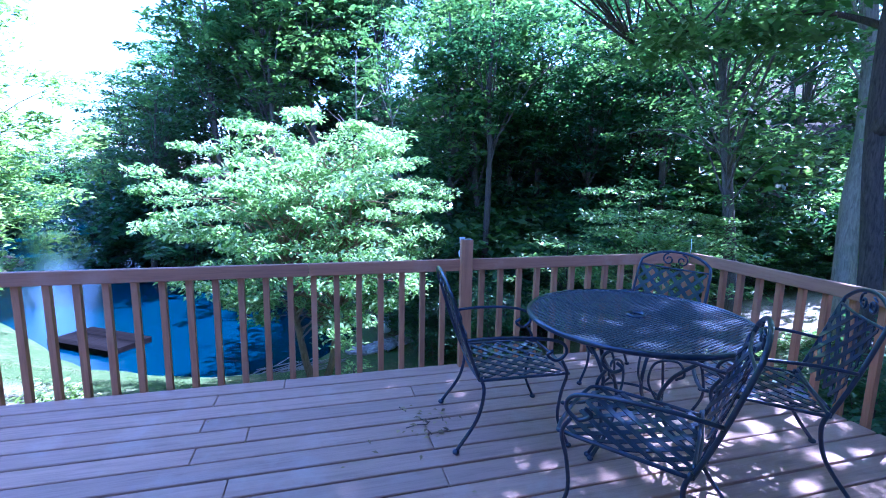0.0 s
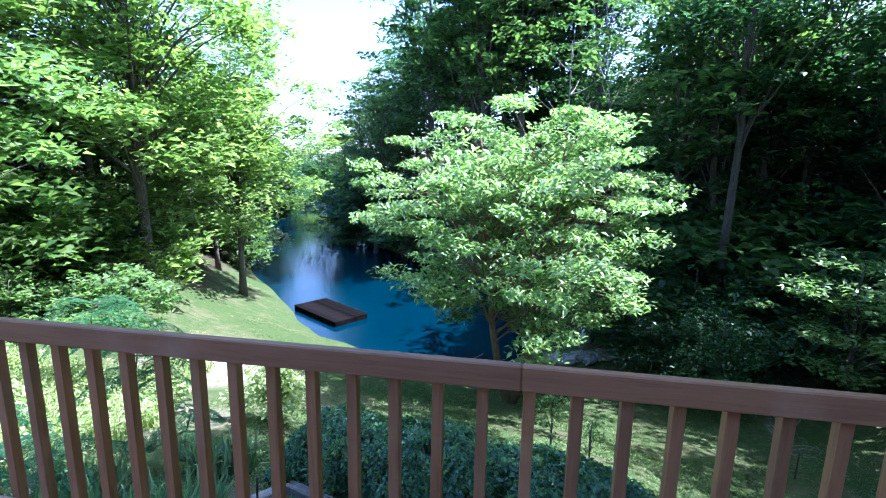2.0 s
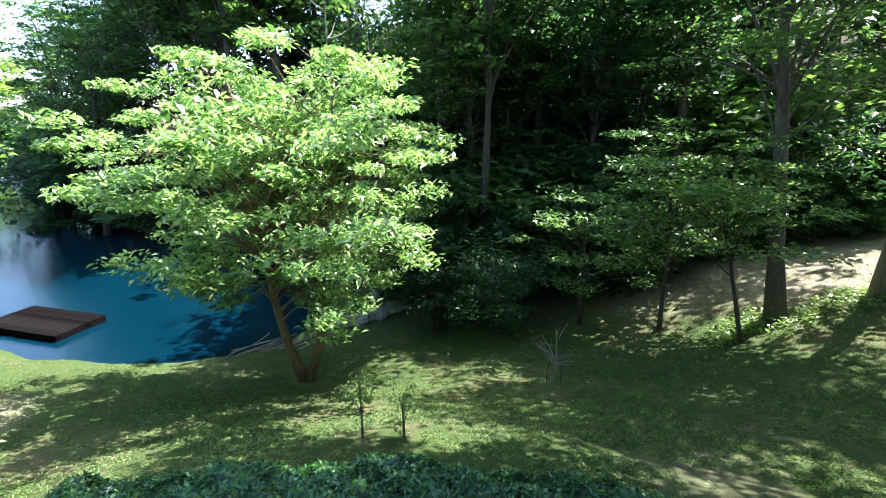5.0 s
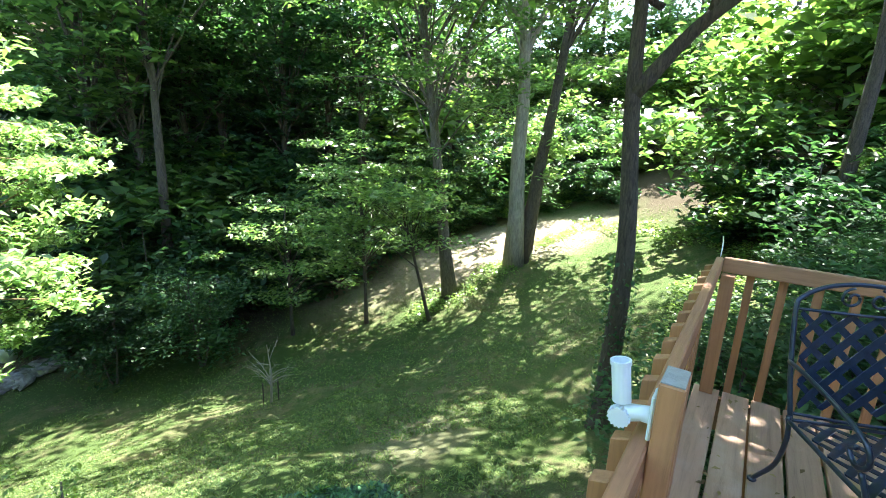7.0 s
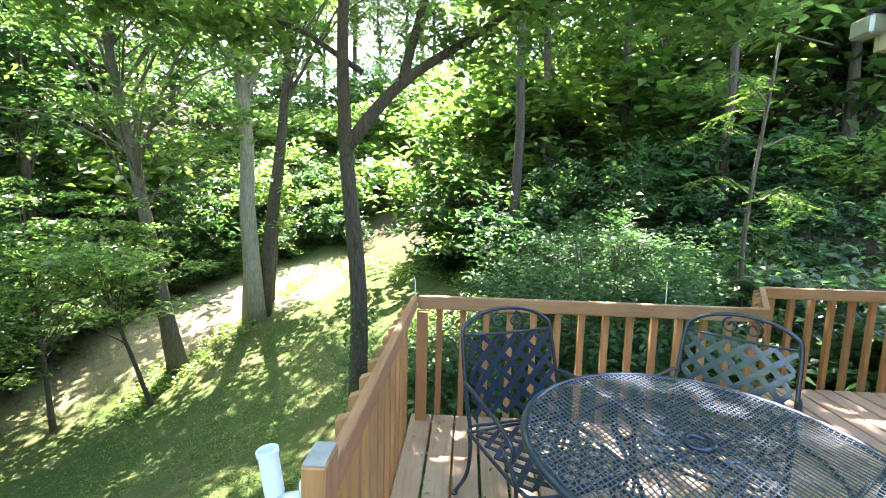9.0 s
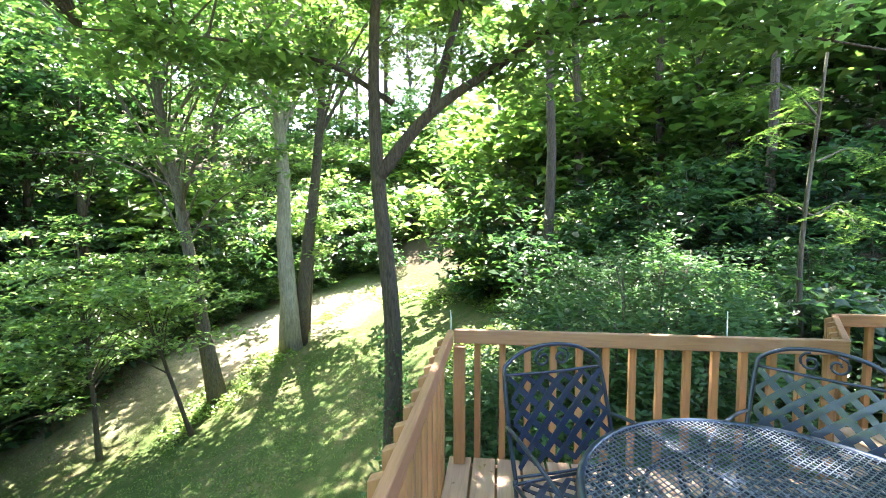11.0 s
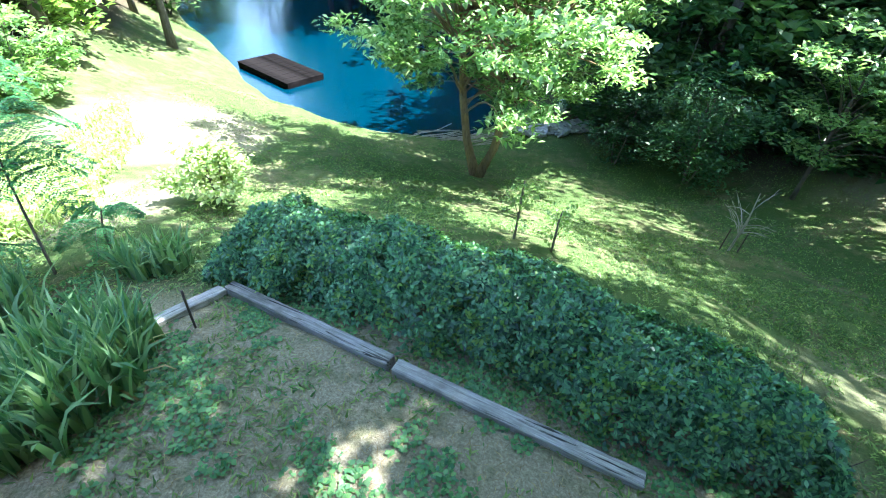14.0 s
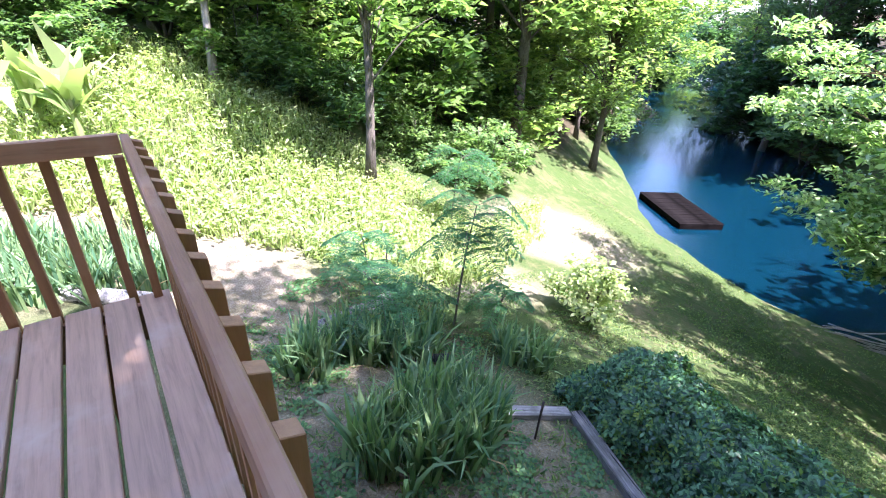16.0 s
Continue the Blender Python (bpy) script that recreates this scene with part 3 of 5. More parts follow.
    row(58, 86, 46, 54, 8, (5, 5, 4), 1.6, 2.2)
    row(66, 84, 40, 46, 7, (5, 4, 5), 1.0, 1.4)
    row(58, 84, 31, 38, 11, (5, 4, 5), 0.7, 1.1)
    row(93, 136, 22, 28, 9, (1, 2, 6), 0.75, 0.95)
    row(93, 140, 31, 40, 9, (1, 6), 1.0, 1.2)
    row(86, 138, 16.5, 20, 13, (3, 4, 3), 0.6, 0.9)
    row(96, 138, 12.5, 16.5, 10, (3, 4), 0.35, 0.55)
    row(112, 142, 8.5, 12, 8, (3, 3, 4), 0.38, 0.55)
    row(86, 140, 22, 30, 11, (4, 5, 4), 1.2, 2.0)
    row(80, 140, 33, 42, 8, (4, 5, 4), 1.8, 2.2)
    row(-104, -58, 20, 26, 8, (6, 2, 6), 0.75, 1.0)
    row(-112, -84, 17, 23, 10, (4, 5), 0.5, 0.9)
    row(-108, -44, 29, 40, 13, (1, 6, 6))
    row(-80, -47, 16, 19.5, 12, (5, 4, 5), 0.45, 0.75)
    row(-84, -44, 19, 26, 15, (5, 4, 5), 0.8, 1.4)
    row(-108, -44, 28, 36, 9, (4, 5), 1.6, 2.4)
    row(-44, -34.5, 34, 60, 9, (6, 2, 5), 0.7, 0.9)
    row(-46, -33.5, 32, 55, 10, (5, 4), 1.2, 2.0)
    # scaled up beyond the view, so that the tops darken the pond's reflection
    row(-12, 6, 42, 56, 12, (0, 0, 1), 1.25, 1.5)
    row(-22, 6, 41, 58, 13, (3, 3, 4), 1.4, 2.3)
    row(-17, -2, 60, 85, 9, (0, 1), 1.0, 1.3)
    row(-24, -18, 64, 100, 6, (3, 4, 2), 1.3, 2.0)
    row(-40, -30, 70, 110, 7, (1, 0), 0.8, 1.0)
    row(-34, -30, 70, 100, 4, (3, 3), 2.0, 2.6)
    row(-31, -20, 118, 140, 9, (3, 4), 2.4, 3.2)
    row(-34, -27, 95, 120, 10, (4, 5), 1.5, 2.2)
    row(-45, -12, 150, 220, 8, (0, 1), 0.9, 1.1)
    used = set()
    for az, d, k, s in spots:
        p = polar(az, d)
        m = pose(p.x, p.y, max(height(p.x, p.y), WATER_Z - 0.3) - 0.1, rng.uniform(-3, 3), rng.uniform(-3, 3), rng.uniform(0, 360)) @ Matrix.Diagonal((s, s, s * rng.uniform(0.92, 1.1), 1))
        if k not in used:
            used.add(k)
            kinds[k].matrix_world = m
        else:
            c = copy_thing(kinds[k], m)
            c.scale = m.to_scale()


woods()


def on_ground(az, d, sink=0.0):
    p = polar(az, d)
    return (p.x, p.y, height(p.x, p.y) - sink)


build_tree("tree", "round spreading yard tree with pale sunlit leaves beside the pond", on_ground(-0.8, 15.3), 11.6, (5.9, 5.6, 4.4), 330, 125, 0.215, BARK_TAN, LEAF_BRIGHT, 31,
           0.23, stems=2, clump_r=0.75, crown_from=0.33, flat=0.32, limb_share=0.55, upward=0.55, aspect=0.42, droop=0.25)


def build_fork_tree():
    """The yard tree by the deck's corner: one trunk that parts into a straight and a leaning limb. Its wide crown high
    over the deck is added out of view, to shade it.
    """
    root = thing("tree", "tall forked yard tree with dark furrowed bark beside the deck", "tree")
    x, y = 7.0, 1.6
    z = height(x, y)
    v, f = [], []
    main = smooth_line([(x - 0.1, y, z - 0.1), (x, y, z + 1.2), (x + 0.12, y + 0.02, z + 3.4), (x + 0.0, y + 0.22, z + 6.0), (x + 0.05, y + 0.25, z + 8.5), (x + 0.35, y, z + 12), (x + 0.2, y, z + 16)], 5)
    tube_arrays(main, [0.28 if i == 0 else 0.215 - 0.19 * i / (len(main) - 1) for i in range(len(main))], 14, v, f)
    ends = []
    limbs = [((x + 0.0, y + 0.2, z + 5.9), (x + 0.2, y - 0.7, z + 7.0), (x + 0.3, y - 2.2, z + 8.0), (x - 0.2, y - 4.4, z + 9.4), 0.13),
             ((x + 0.2, y - 0.7, z + 7.0), (x + 0.4, y - 1.1, z + 8.6), (x + 0.7, y - 1.5, z + 10.5), (x + 0.8, y - 1.6, z + 13.5), 0.09),
             ((x + 0.3, y, z + 7.2), (x + 0.1, y + 1.2, z + 7.9), (x, y + 2.8, z + 8.3), (x - 0.6, y + 5.2, z + 8.4), 0.06),
             ((x + 0.2, y - 2.4, z + 8.2), (x - 0.4, y - 3.8, z + 8.2), (x - 1.0, y - 5.2, z + 7.7), (x - 1.4, y - 6.6, z + 7.2), 0.045)]
    for a, b, c, d, r in limbs:
        line = smooth_line([a, b, c, d], 5)
        tube_arrays(line, [r * (1 - 0.75 * i / (len(line) - 1)) for i in range(len(line))], 9, v, f)
        ends += line[6:]
    rng, r2 = np.random.default_rng(32), random.Random(32)
    cen = []
    for k in range(560):
        a, q = r2.uniform(0, 6.28), math.sqrt(r2.random())
        cen.append((x - 2.6 + math.cos(a) * q * 6.5, y + 0.9 + math.sin(a) * q * 7.6, z + 10.2 + r2.uniform(0, 1) ** 1.3 * 7.5 * (1 - 0.45 * q)))
    for c in cen[:80]:
        o = min(ends + main[18:], key=lambda p: (p - Vector(c)).length)
        tube_arrays(smooth_line([o, o.lerp(Vector(c), 0.5) + Vector((0, 0, 0.15)), c], 3), [0.028 - 0.0038 * k for k in range(7)], 5, v, f, cap=False)
    low = [e + Vector((r2.gauss(0, 0.35), r2.gauss(0, 0.35), r2.uniform(-0.5, 0.2))) for e in ends if e.z > z + 7.6] * 2
    cen += [c[:] for c in low]
    # clumps thinned along the sun's direction, so that sun flecks fall by the table
    cen = [c for c in cen if not (-0.3 < c[0] - 0.553 * c[2] < 2.6 and -2.4 < c[1] - 0.164 * c[2] < 0.3 and r2.random() < 0.40)]
    # unseen clumps added up-sun, to shade the open end of the deck
    for k in range(70):
        h = r2.uniform(7.5, 12.5)
        cen.append((r2.uniform(-4.6, -0.9) + 0.553 * h, r2.uniform(-3.2, -0.1) + 0.164 * h, h))
    # more unseen clumps, added to keep sun spots off the terrace
    for k in range(30):
        h = r2.uniform(7.5, 12.5)
        cen.append((r2.uniform(0.2, 2.2) + 0.553 * h, r2.uniform(1.1, 3.0) + 0.164 * h, h))
    link_mesh("trunk", v, f, BARK_DARK, root, smooth=True)
    pts = sprays(rng, cen, np.full(len(cen), 0.95) * (0.6 + 0.7 * rng.random(len(cen))), 98, 0.4)
    leaf_mesh("crown", pts, 0.22 * (0.6 + 0.8 * rng.random(len(pts))), LEAF_LIME, rng, 0.6, 0.5, root, droop=0.15)
    ivy = []
    for k in range(700):
        a, h = r2.uniform(0, 6.28), r2.random() ** 1.6 * 3.2
        ivy.append((x + 0.03 * h + math.cos(a) * 0.25, y + math.sin(a) * 0.25, z + h))
    leaf_mesh("ivy", np.array(ivy), 0.08 * (0.6 + 0.8 * rng.random(len(ivy))), LEAF_DARK, rng, 0.2, 0.8, root, "ivy leaves on the trunk")


build_fork_tree()
# the tall trees' crowns are widened above the view, to dapple the lawn
build_tree("tree", "tall pale-barked tree on the sunny bank", on_ground(65.0, 20.8), 20, (6.4, 6.8, 3.6), 70, 95, 0.28, BARK_PALE, LEAF_LIME, 33, 0.40, lean=(-0.2, 0.4), clump_r=1.3, crown_from=0.45)
build_tree("tree", "slim dark tree beside the pale trunk", on_ground(65.7, 21.1), 20, (6.0, 6.0, 3.4), 50, 90, 0.28, BARK_DARK, LEAF_LIME, 38, 0.32, lean=(0.9, -1.9), clump_r=1.2, crown_from=0.5)
build_tree("tree", "leaning young tree beside the bank", on_ground(66.8, 22.3), 8, (2, 2, 2.5), 24, 60, 0.3, BARK_DARK, LEAF_LIME, 39, 0.13, lean=(0.6, -0.5), clump_r=0.9, crown_from=0.4)
build_tree("tree", "leaning dark-barked tree on the lawn bank", on_ground(57.0, 18.6), 19, (5.8, 6.2, 6.2), 110, 85, 0.26, BARK, LEAF_WOOD, 34, 0.27, lean=(-1.3, 2.0), clump_r=1.3, crown_from=0.42, flat=0.25, limb_share=0.3)
build_tree("tree", "broad sunlit tree on the pond's grassy shore", on_ground(-46.0, 23.4), 20, (6.6, 6.6, 7.6), 170, 120, 0.36, BARK, LEAF_LIME, 35, 0.3, clump_r=1.5, crown_from=0.22)
build_tree("tree", "leafy tree that hangs over the pond's bank", on_ground(-35.8, 30), 16.5, (5.5, 5.5, 6.6), 150, 100, 0.34, BARK, LEAF_LIME, 37, 0.2, clump_r=1.3, crown_from=0.2)
build_tree("tree", "slim sunlit tree at the edge of the woods", on_ground(-64.3, 14.1), 13, (3.0, 3.0, 5.0), 55, 110, 0.3, BARK, LEAF_LIME, 36, 0.14, clump_r=1.1, crown_from=0.3)
build_tree("tree", "broad sunlit tree at the edge of the woods", on_ground(-72, 20), 17, (4.6, 4.6, 7.4), 90, 110, 0.36, BARK, LEAF_LIME, 40, 0.2, clump_r=1.4, crown_from=0.2)
build_tree("tree", "slim pale-barked tree on the sunny slope", on_ground(-79.7, 16.4), 12, (2.2, 2.2, 3.6), 36, 90, 0.28, BARK_PALE, LEAF_WOOD, 48, 0.11, lean=(-0.6, 0.6), clump_r=1.0, crown_from=0.4)

# these broad crowns sit above the view and are added to shade the slope
build_tree("tree", "tall straight dark-barked tree on the shady slope", on_ground(96.9, 17), 21, (6.2, 6.2, 4.6), 80, 80, 0.3, BARK_DARK, LEAF_WOOD, 49, 0.2, clump_r=1.4, crown_from=0.55, limb_share=0.3)
build_tree("tree", "tall straight dark-barked tree on the shady slope", on_ground(109, 23), 22, (6.4, 6.4, 5.0), 80, 80, 0.3, BARK_DARK, LEAF_WOOD, 50, 0.22, lean=(0.6, 0.5), clump_r=1.4, crown_from=0.55, limb_share=0.3)
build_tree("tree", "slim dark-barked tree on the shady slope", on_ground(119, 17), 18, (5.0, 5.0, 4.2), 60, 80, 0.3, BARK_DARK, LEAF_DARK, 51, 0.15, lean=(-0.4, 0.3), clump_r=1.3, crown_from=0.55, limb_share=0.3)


build_tree("tree", "tall straight dark-barked tree at the foot of the woods", on_ground(23.4, 22.6), 21, (4.6, 4.6, 5.0), 60, 80, 0.3, BARK_DARK, LEAF_DARK, 52, 0.24, clump_r=1.3, crown_from=0.5, limb_share=0.3)


def build_hedge():
    root = thing("hedge", "long low clipped evergreen shrub hedge behind the timber edging", "hedge")
    rng = np.random.default_rng(5)
    a, b = Vector((-4.45, 5.10)), Vector((2.65, 2.68))
    d = (b - a).normalized()
    nx, ny = -d.y, d.x
    # rosettes of lance-shaped leaves on the shoot tips, over lumps with gaps between them
    n = 18000
    u, s = rng.random(n), rng.uniform(-1, 1, n)
    lump = 0.5 + 0.5 * np.sin(u * 61 + 2.1 * np.sin(s * 4.3)) * np.sin(s * 5.2 + u * 23)
    keep = rng.random(n) < 0.22 + 0.78 * lump
    u, s, lump = u[keep], s[keep], lump[keep]
    n = len(u)
    wid = 0.95 + 0.11 * np.sin(u * 19) + 0.08 * np.sin(u * 47)
    ends = np.minimum(1, np.minimum(u, 1 - u) * 14 + 0.25)
    x, y = a.x + (b.x - a.x) * u + nx * s * wid, a.y + (b.y - a.y) * u + ny * s * wid
    top = (0.83 + 0.1 * np.sin(u * 23 + s * 2) + 0.16 * lump) * np.sqrt(np.maximum(0, 1 - np.abs(s) ** 3.2)) * ends
    h = top * (1 - 0.62 * rng.random(n) ** 2.6)
    tips = np.stack([x, y, heights(np.stack([x, y], 1)) + h], 1)
    out = np.stack([nx * s * 0.9, ny * s * 0.9, np.full(n, 0.75)], 1) + rng.normal(0, 0.28, (n, 3))
    out /= np.linalg.norm(out, axis=1, keepdims=True)
    young = rng.random(n) < 0.16 * (0.4 + 1.2 * lump)
    for name, pick, mat, per, label in (("leaves", ~young, LEAF_HEDGE, 9, ""), ("young_leaves", young, LEAF_SHOOT, 7, "fresh yellow-green shoot tips")):
        c, o = np.repeat(tips[pick], per, axis=0), np.repeat(out[pick], per, axis=0)
        m = len(c)
        side = rng.normal(size=(m, 3))
        side -= o * (side * o).sum(1, keepdims=True)
        side /= np.linalg.norm(side, axis=1, keepdims=True)
        rise = rng.uniform(-0.25, 0.75, m)[:, None]
        way = side * np.sqrt(1 - rise ** 2) + o * rise
        flat = np.cross(way, o)
        flat /= np.linalg.norm(flat, axis=1, keepdims=True)
        size = (0.084 * (0.6 + 0.7 * rng.random(m)))[:, None]
        q = np.empty((m, 4, 3))
        q[:, 0] = c + way * 0.01
        q[:, 1] = c + way * size * 0.55 + flat * size * 0.17 + o * size * 0.05
        q[:, 2] = c + way * size - o * size * 0.16
        q[:, 3] = c + way * size * 0.55 - flat * size * 0.17 + o * size * 0.05
        quads(name, q.reshape(-1, 3), m, mat, root, label)
    verts, faces = [], []
    r = random.Random(6)
    for i in range(70):
        f, q = r.random(), r.uniform(-0.6, 0.6)
        px, py = a.x + (b.x - a.x) * f + nx * q, a.y + (b.y - a.y) * f + ny * q
        z = height(px, py)
        tube_arrays([(px, py, z - 0.05), (px + r.uniform(-0.2, 0.2), py + r.uniform(-0.2, 0.2), z + 0.4), (px + r.uniform(-0.4, 0.4), py + r.uniform(-0.4, 0.4), z + 0.75)], [0.012, 0.008, 0.003], 4, verts, faces)
    link_mesh("stems", verts, faces, BARK_DARK, root)


build_hedge()

# ---- patio furniture ----
def clip_strip(p, d, half_u, half_v):
    """The stretch of the line p + t d inside the rectangle, as (t0, t1), or None."""
    t0, t1 = -9.0, 9.0
    for o, w, h in ((p[0], d[0], half_u), (p[1], d[1], half_v)):
        if abs(w) < 1e-9:
            if abs(o) > h:
                return None
            continue
        a, b = sorted(((-h - o) / w, (h - o) / w))
        t0, t1 = max(t0, a), min(t1, b)
    return (t0, t1) if t1 - t0 > 0.02 else None


def lattice(half_u, half_v, step, width, thick, place):
    """Woven flat straps on both diagonals of a rectangle; place maps (u, v, lift) to a point."""
    bm = bmesh.new()
    for sgn in (1, -1):
        d = (math.sqrt(0.5), sgn * math.sqrt(0.5))
        nrm = (-d[1], d[0])
        k = -int((half_u + half_v) / step) - 1
        while k * step < half_u + half_v:
            p = (nrm[0] * (k + 0.5) * step, nrm[1] * (k + 0.5) * step)
            span = clip_strip(p, d, half_u, half_v)
            k += 1
            if not span:
                continue
            n = max(1, int((span[1] - span[0]) / 0.08))
            rows = []
            for i in range(n + 1):
                t = span[0] + (span[1] - span[0]) * i / n
                wave = 0.002 * sgn
                ring = []
                for s, l in ((-1, 0), (1, 0), (1, 1), (-1, 1)):
                    u, v = p[0] + d[0] * t + nrm[0] * s * width / 2, p[1] + d[1] * t + nrm[1] * s * width / 2
                    ring.append(bm.verts.new(place(max(-half_u, min(half_u, u)), max(-half_v, min(half_v, v)), wave + l * thick)))
                rows.append(ring)
            for a, b in zip(rows, rows[1:]):
                for j in range(4):
                    bm.faces.new((a[j], a[(j + 1) % 4], b[(j + 1) % 4], b[j]))
            bm.faces.new(rows[0][::-1])
            bm.faces.new(rows[-1])
    return bm


def rod(name, points, radius, parent, material=None, sides=8, n=6, label=""):
    v, f = tube_arrays(smooth_line(points, n), radius, sides)
    return link_mesh(name, v, f, material or IRON, parent, label, smooth=True)


def spiral(cx, cz, r, start, turns, sgn):
    return [(cx + r * (1 - 0.75 * i / 14) * math.cos(start + sgn * turns * 2 * math.pi * i / 14), cz + r * (1 - 0.75 * i / 14) * math.sin(start + sgn * turns * 2 * math.pi * i / 14)) for i in range(15)]


def build_chair(m, label):
    """A wrought-iron garden armchair; it faces +y."""
    c = thing("patio_chair", label, "chair", m, "chairs round the patio table")
    w = 0.265

    def seat(u, v, l):
        return (u, v, 0.405 + l - 0.02 * (1 - (u / w) ** 2) + 0.03 * (v + 0.23) + 0.25 * max(0, 0.10 - (0.25 - v)) * -0.25)

    def back(u, v, l):
        y, z = -0.24 - 0.30 * (v + 0.22) - l + 0.02 * (1 - (u / 0.25) ** 2) * -1, 0.43 + (v + 0.22) * 0.95
        return (u, y, z)

    part("seat", lattice(0.25, 0.24, 0.068, 0.029, 0.004, seat), IRON, c)
    part("backrest", lattice(0.24, 0.20, 0.068, 0.029, 0.004, back), IRON, c)
    rod("seat_frame", [(-w, -0.24, 0.40), (-w, 0.0, 0.41), (-w + 0.01, 0.22, 0.415), (-w + 0.06, 0.27, 0.40), (0, 0.285, 0.395), (w - 0.06, 0.27, 0.40), (w - 0.01, 0.22, 0.415), (w, 0, 0.41), (w, -0.24, 0.40)], 0.009, c)
    rod("seat_frame", [(-w, -0.24, 0.40), (0, -0.25, 0.395), (w, -0.24, 0.40)], 0.008, c)
    top = back(0, 0.20, 0)
    arch = [(-0.255, -0.24, 0.40), (-0.258, back(0, -0.05, 0)[1], back(0, -0.05, 0)[2]), (-0.25, top[1], top[2])]
    dome = [(-0.25 * math.cos(a), top[1] - 0.035 * math.sin(a), top[2] + 0.115 * math.sin(a)) for a in (0.45, 0.9, 1.25, math.pi / 2, math.pi - 1.25, math.pi - 0.9, math.pi - 0.45)]
    rod("back_frame", arch + dome + [(-x, y, z) for x, y, z in arch[::-1]], 0.010, c)
    rod("back_frame", [(-0.25, top[1], top[2]), (0, top[1] + 0.015, top[2]), (0.25, top[1], top[2])], 0.007, c)
    rod("back_frame", [(-0.25, -0.24, 0.43), (0, -0.24, 0.42), (0.25, -0.24, 0.43)], 0.007, c)
    for s in (-1, 1):
        pts = spiral(s * 0.048, top[2] + 0.058, 0.044, math.pi / 2 if s > 0 else math.pi / 2, 1.25, -s)
        rod("scroll", [(x, top[1] - 0.018, z) for x, z in pts], 0.006, c, n=2)
        x = s * w
        rod("arm", [(x, -0.315, 0.62), (x * 1.06, -0.16, 0.635), (x * 1.1, 0.06, 0.63), (x * 1.08, 0.19, 0.60), (x * 1.06, 0.22, 0.54), (x * 1.05, 0.17, 0.50), (x * 1.04, 0.12, 0.53), (x * 1.04, 0.15, 0.555)], 0.009, c)
        rod("leg", [(x * 1.06, 0.20, 0.50), (x * 1.03, 0.235, 0.42), (x, 0.21, 0.30), (x * 1.02, 0.20, 0.16), (x * 1.08, 0.26, 0.015)], 0.009, c)
        rod("leg", [(x, -0.235, 0.42), (x, -0.215, 0.33), (x, -0.25, 0.18), (x * 1.05, -0.36, 0.015)], 0.010, c)
        for y, xx in ((0.26, x * 1.08), (-0.36, x * 1.05)):
            bm = bmesh.new()
            bmesh.ops.create_uvsphere(bm, u_segments=8, v_segments=6, radius=0.02, matrix=pose(xx, y, 0.014) @ Matrix.Diagonal((1, 1, 0.7, 1)))
            part("foot", bm, IRON, c, smooth=True)
    return c


def build_table(m):
    """A round patio table with a woven wire top and scrolled legs."""
    t = thing("patio_table", "round navy iron patio table with a mesh top", "table", m)
    R, Z = 0.59, 0.70
    v, f = tube_arrays([(R * math.cos(2 * math.pi * i / 48), R * math.sin(2 * math.pi * i / 48), Z - 0.006) for i in range(49)], 0.015, 8, cap=False)
    top = link_mesh("tabletop", v, f, IRON, t, smooth=True)
    for sgn in (1, -1):
        d = Vector((math.cos(radians(35)), sgn * math.sin(radians(35)), 0))
        nr = Vector((-d.y, d.x, 0))
        k = -R + 0.018
        while k < R - 0.01:
            h = math.sqrt(max(0.0, (R - 0.01) ** 2 - k * k))
            bm = box_bm((-h, -0.0018, -0.0015), (h, 0.0018, 0.0015))
            m = Matrix(((d.x, nr.x, 0, nr.x * k), (d.y, nr.y, 0, nr.y * k), (0, 0, 1, Z + 0.0012 * sgn), (0, 0, 0, 1)))
            part("wire", bm, WIRE, top).matrix_basis = m
            k += 0.020
    ring = lambda r, z, n=40: [(r * math.cos(2 * math.pi * i / n), r * math.sin(2 * math.pi * i / n), z) for i in range(n + 1)]
    for nm, r, z, th in (("umbrella_ring", 0.045, Z + 0.004, 0.012), ("brace_ring", 0.17, 0.22, 0.008), ("brace_ring", 0.40, Z - 0.03, 0.008)):
        v, f = tube_arrays(ring(r, z), th, 8, cap=False)
        link_mesh(nm, v, f, IRON, t, smooth=True)
    for k in range(4):
        a = math.pi / 4 + k * math.pi / 2
        ca, sa = math.cos(a), math.sin(a)
        rod("support_bar", [(0.04 * ca, 0.04 * sa, Z - 0.02), (0.3 * ca, 0.3 * sa, Z - 0.022), (0.57 * ca, 0.57 * sa, Z - 0.012)], 0.008, t, n=3)
        rod("leg", [(r * ca, r * sa, z) for r, z in ((0.40, Z - 0.03), (0.36, 0.55), (0.22, 0.40), (0.16, 0.24), (0.24, 0.10), (0.38, 0.03), (0.42, 0.012))], 0.011, t)
        rod("scroll", [(r * ca, r * sa, z) for r, z in ((0.16, 0.24), (0.10, 0.34), (0.13, 0.46), (0.24, 0.50), (0.28, 0.44), (0.24, 0.40))], 0.007, t)
        bm = bmesh.new()
        bmesh.ops.create_uvsphere(bm, u_segments=8, v_segments=6, radius=0.018, matrix=pose(0.42 * ca, 0.42 * sa, 0.013) @ Matrix.Diagonal((1, 1, 0.7, 1)))
        part("foot", bm, IRON, t, smooth=True)
    return t


def facing(x, y, dx, dy):
    return pose(x, y, 0.0, 0, 0, math.degrees(math.atan2(dy, dx)) - 90)


build_table(facing(0.645, -1.13, 0.3, 1))
build_chair(facing(0.0, -0.88, 1.0, -0.12), "navy lattice iron patio chair drawn up to the table")
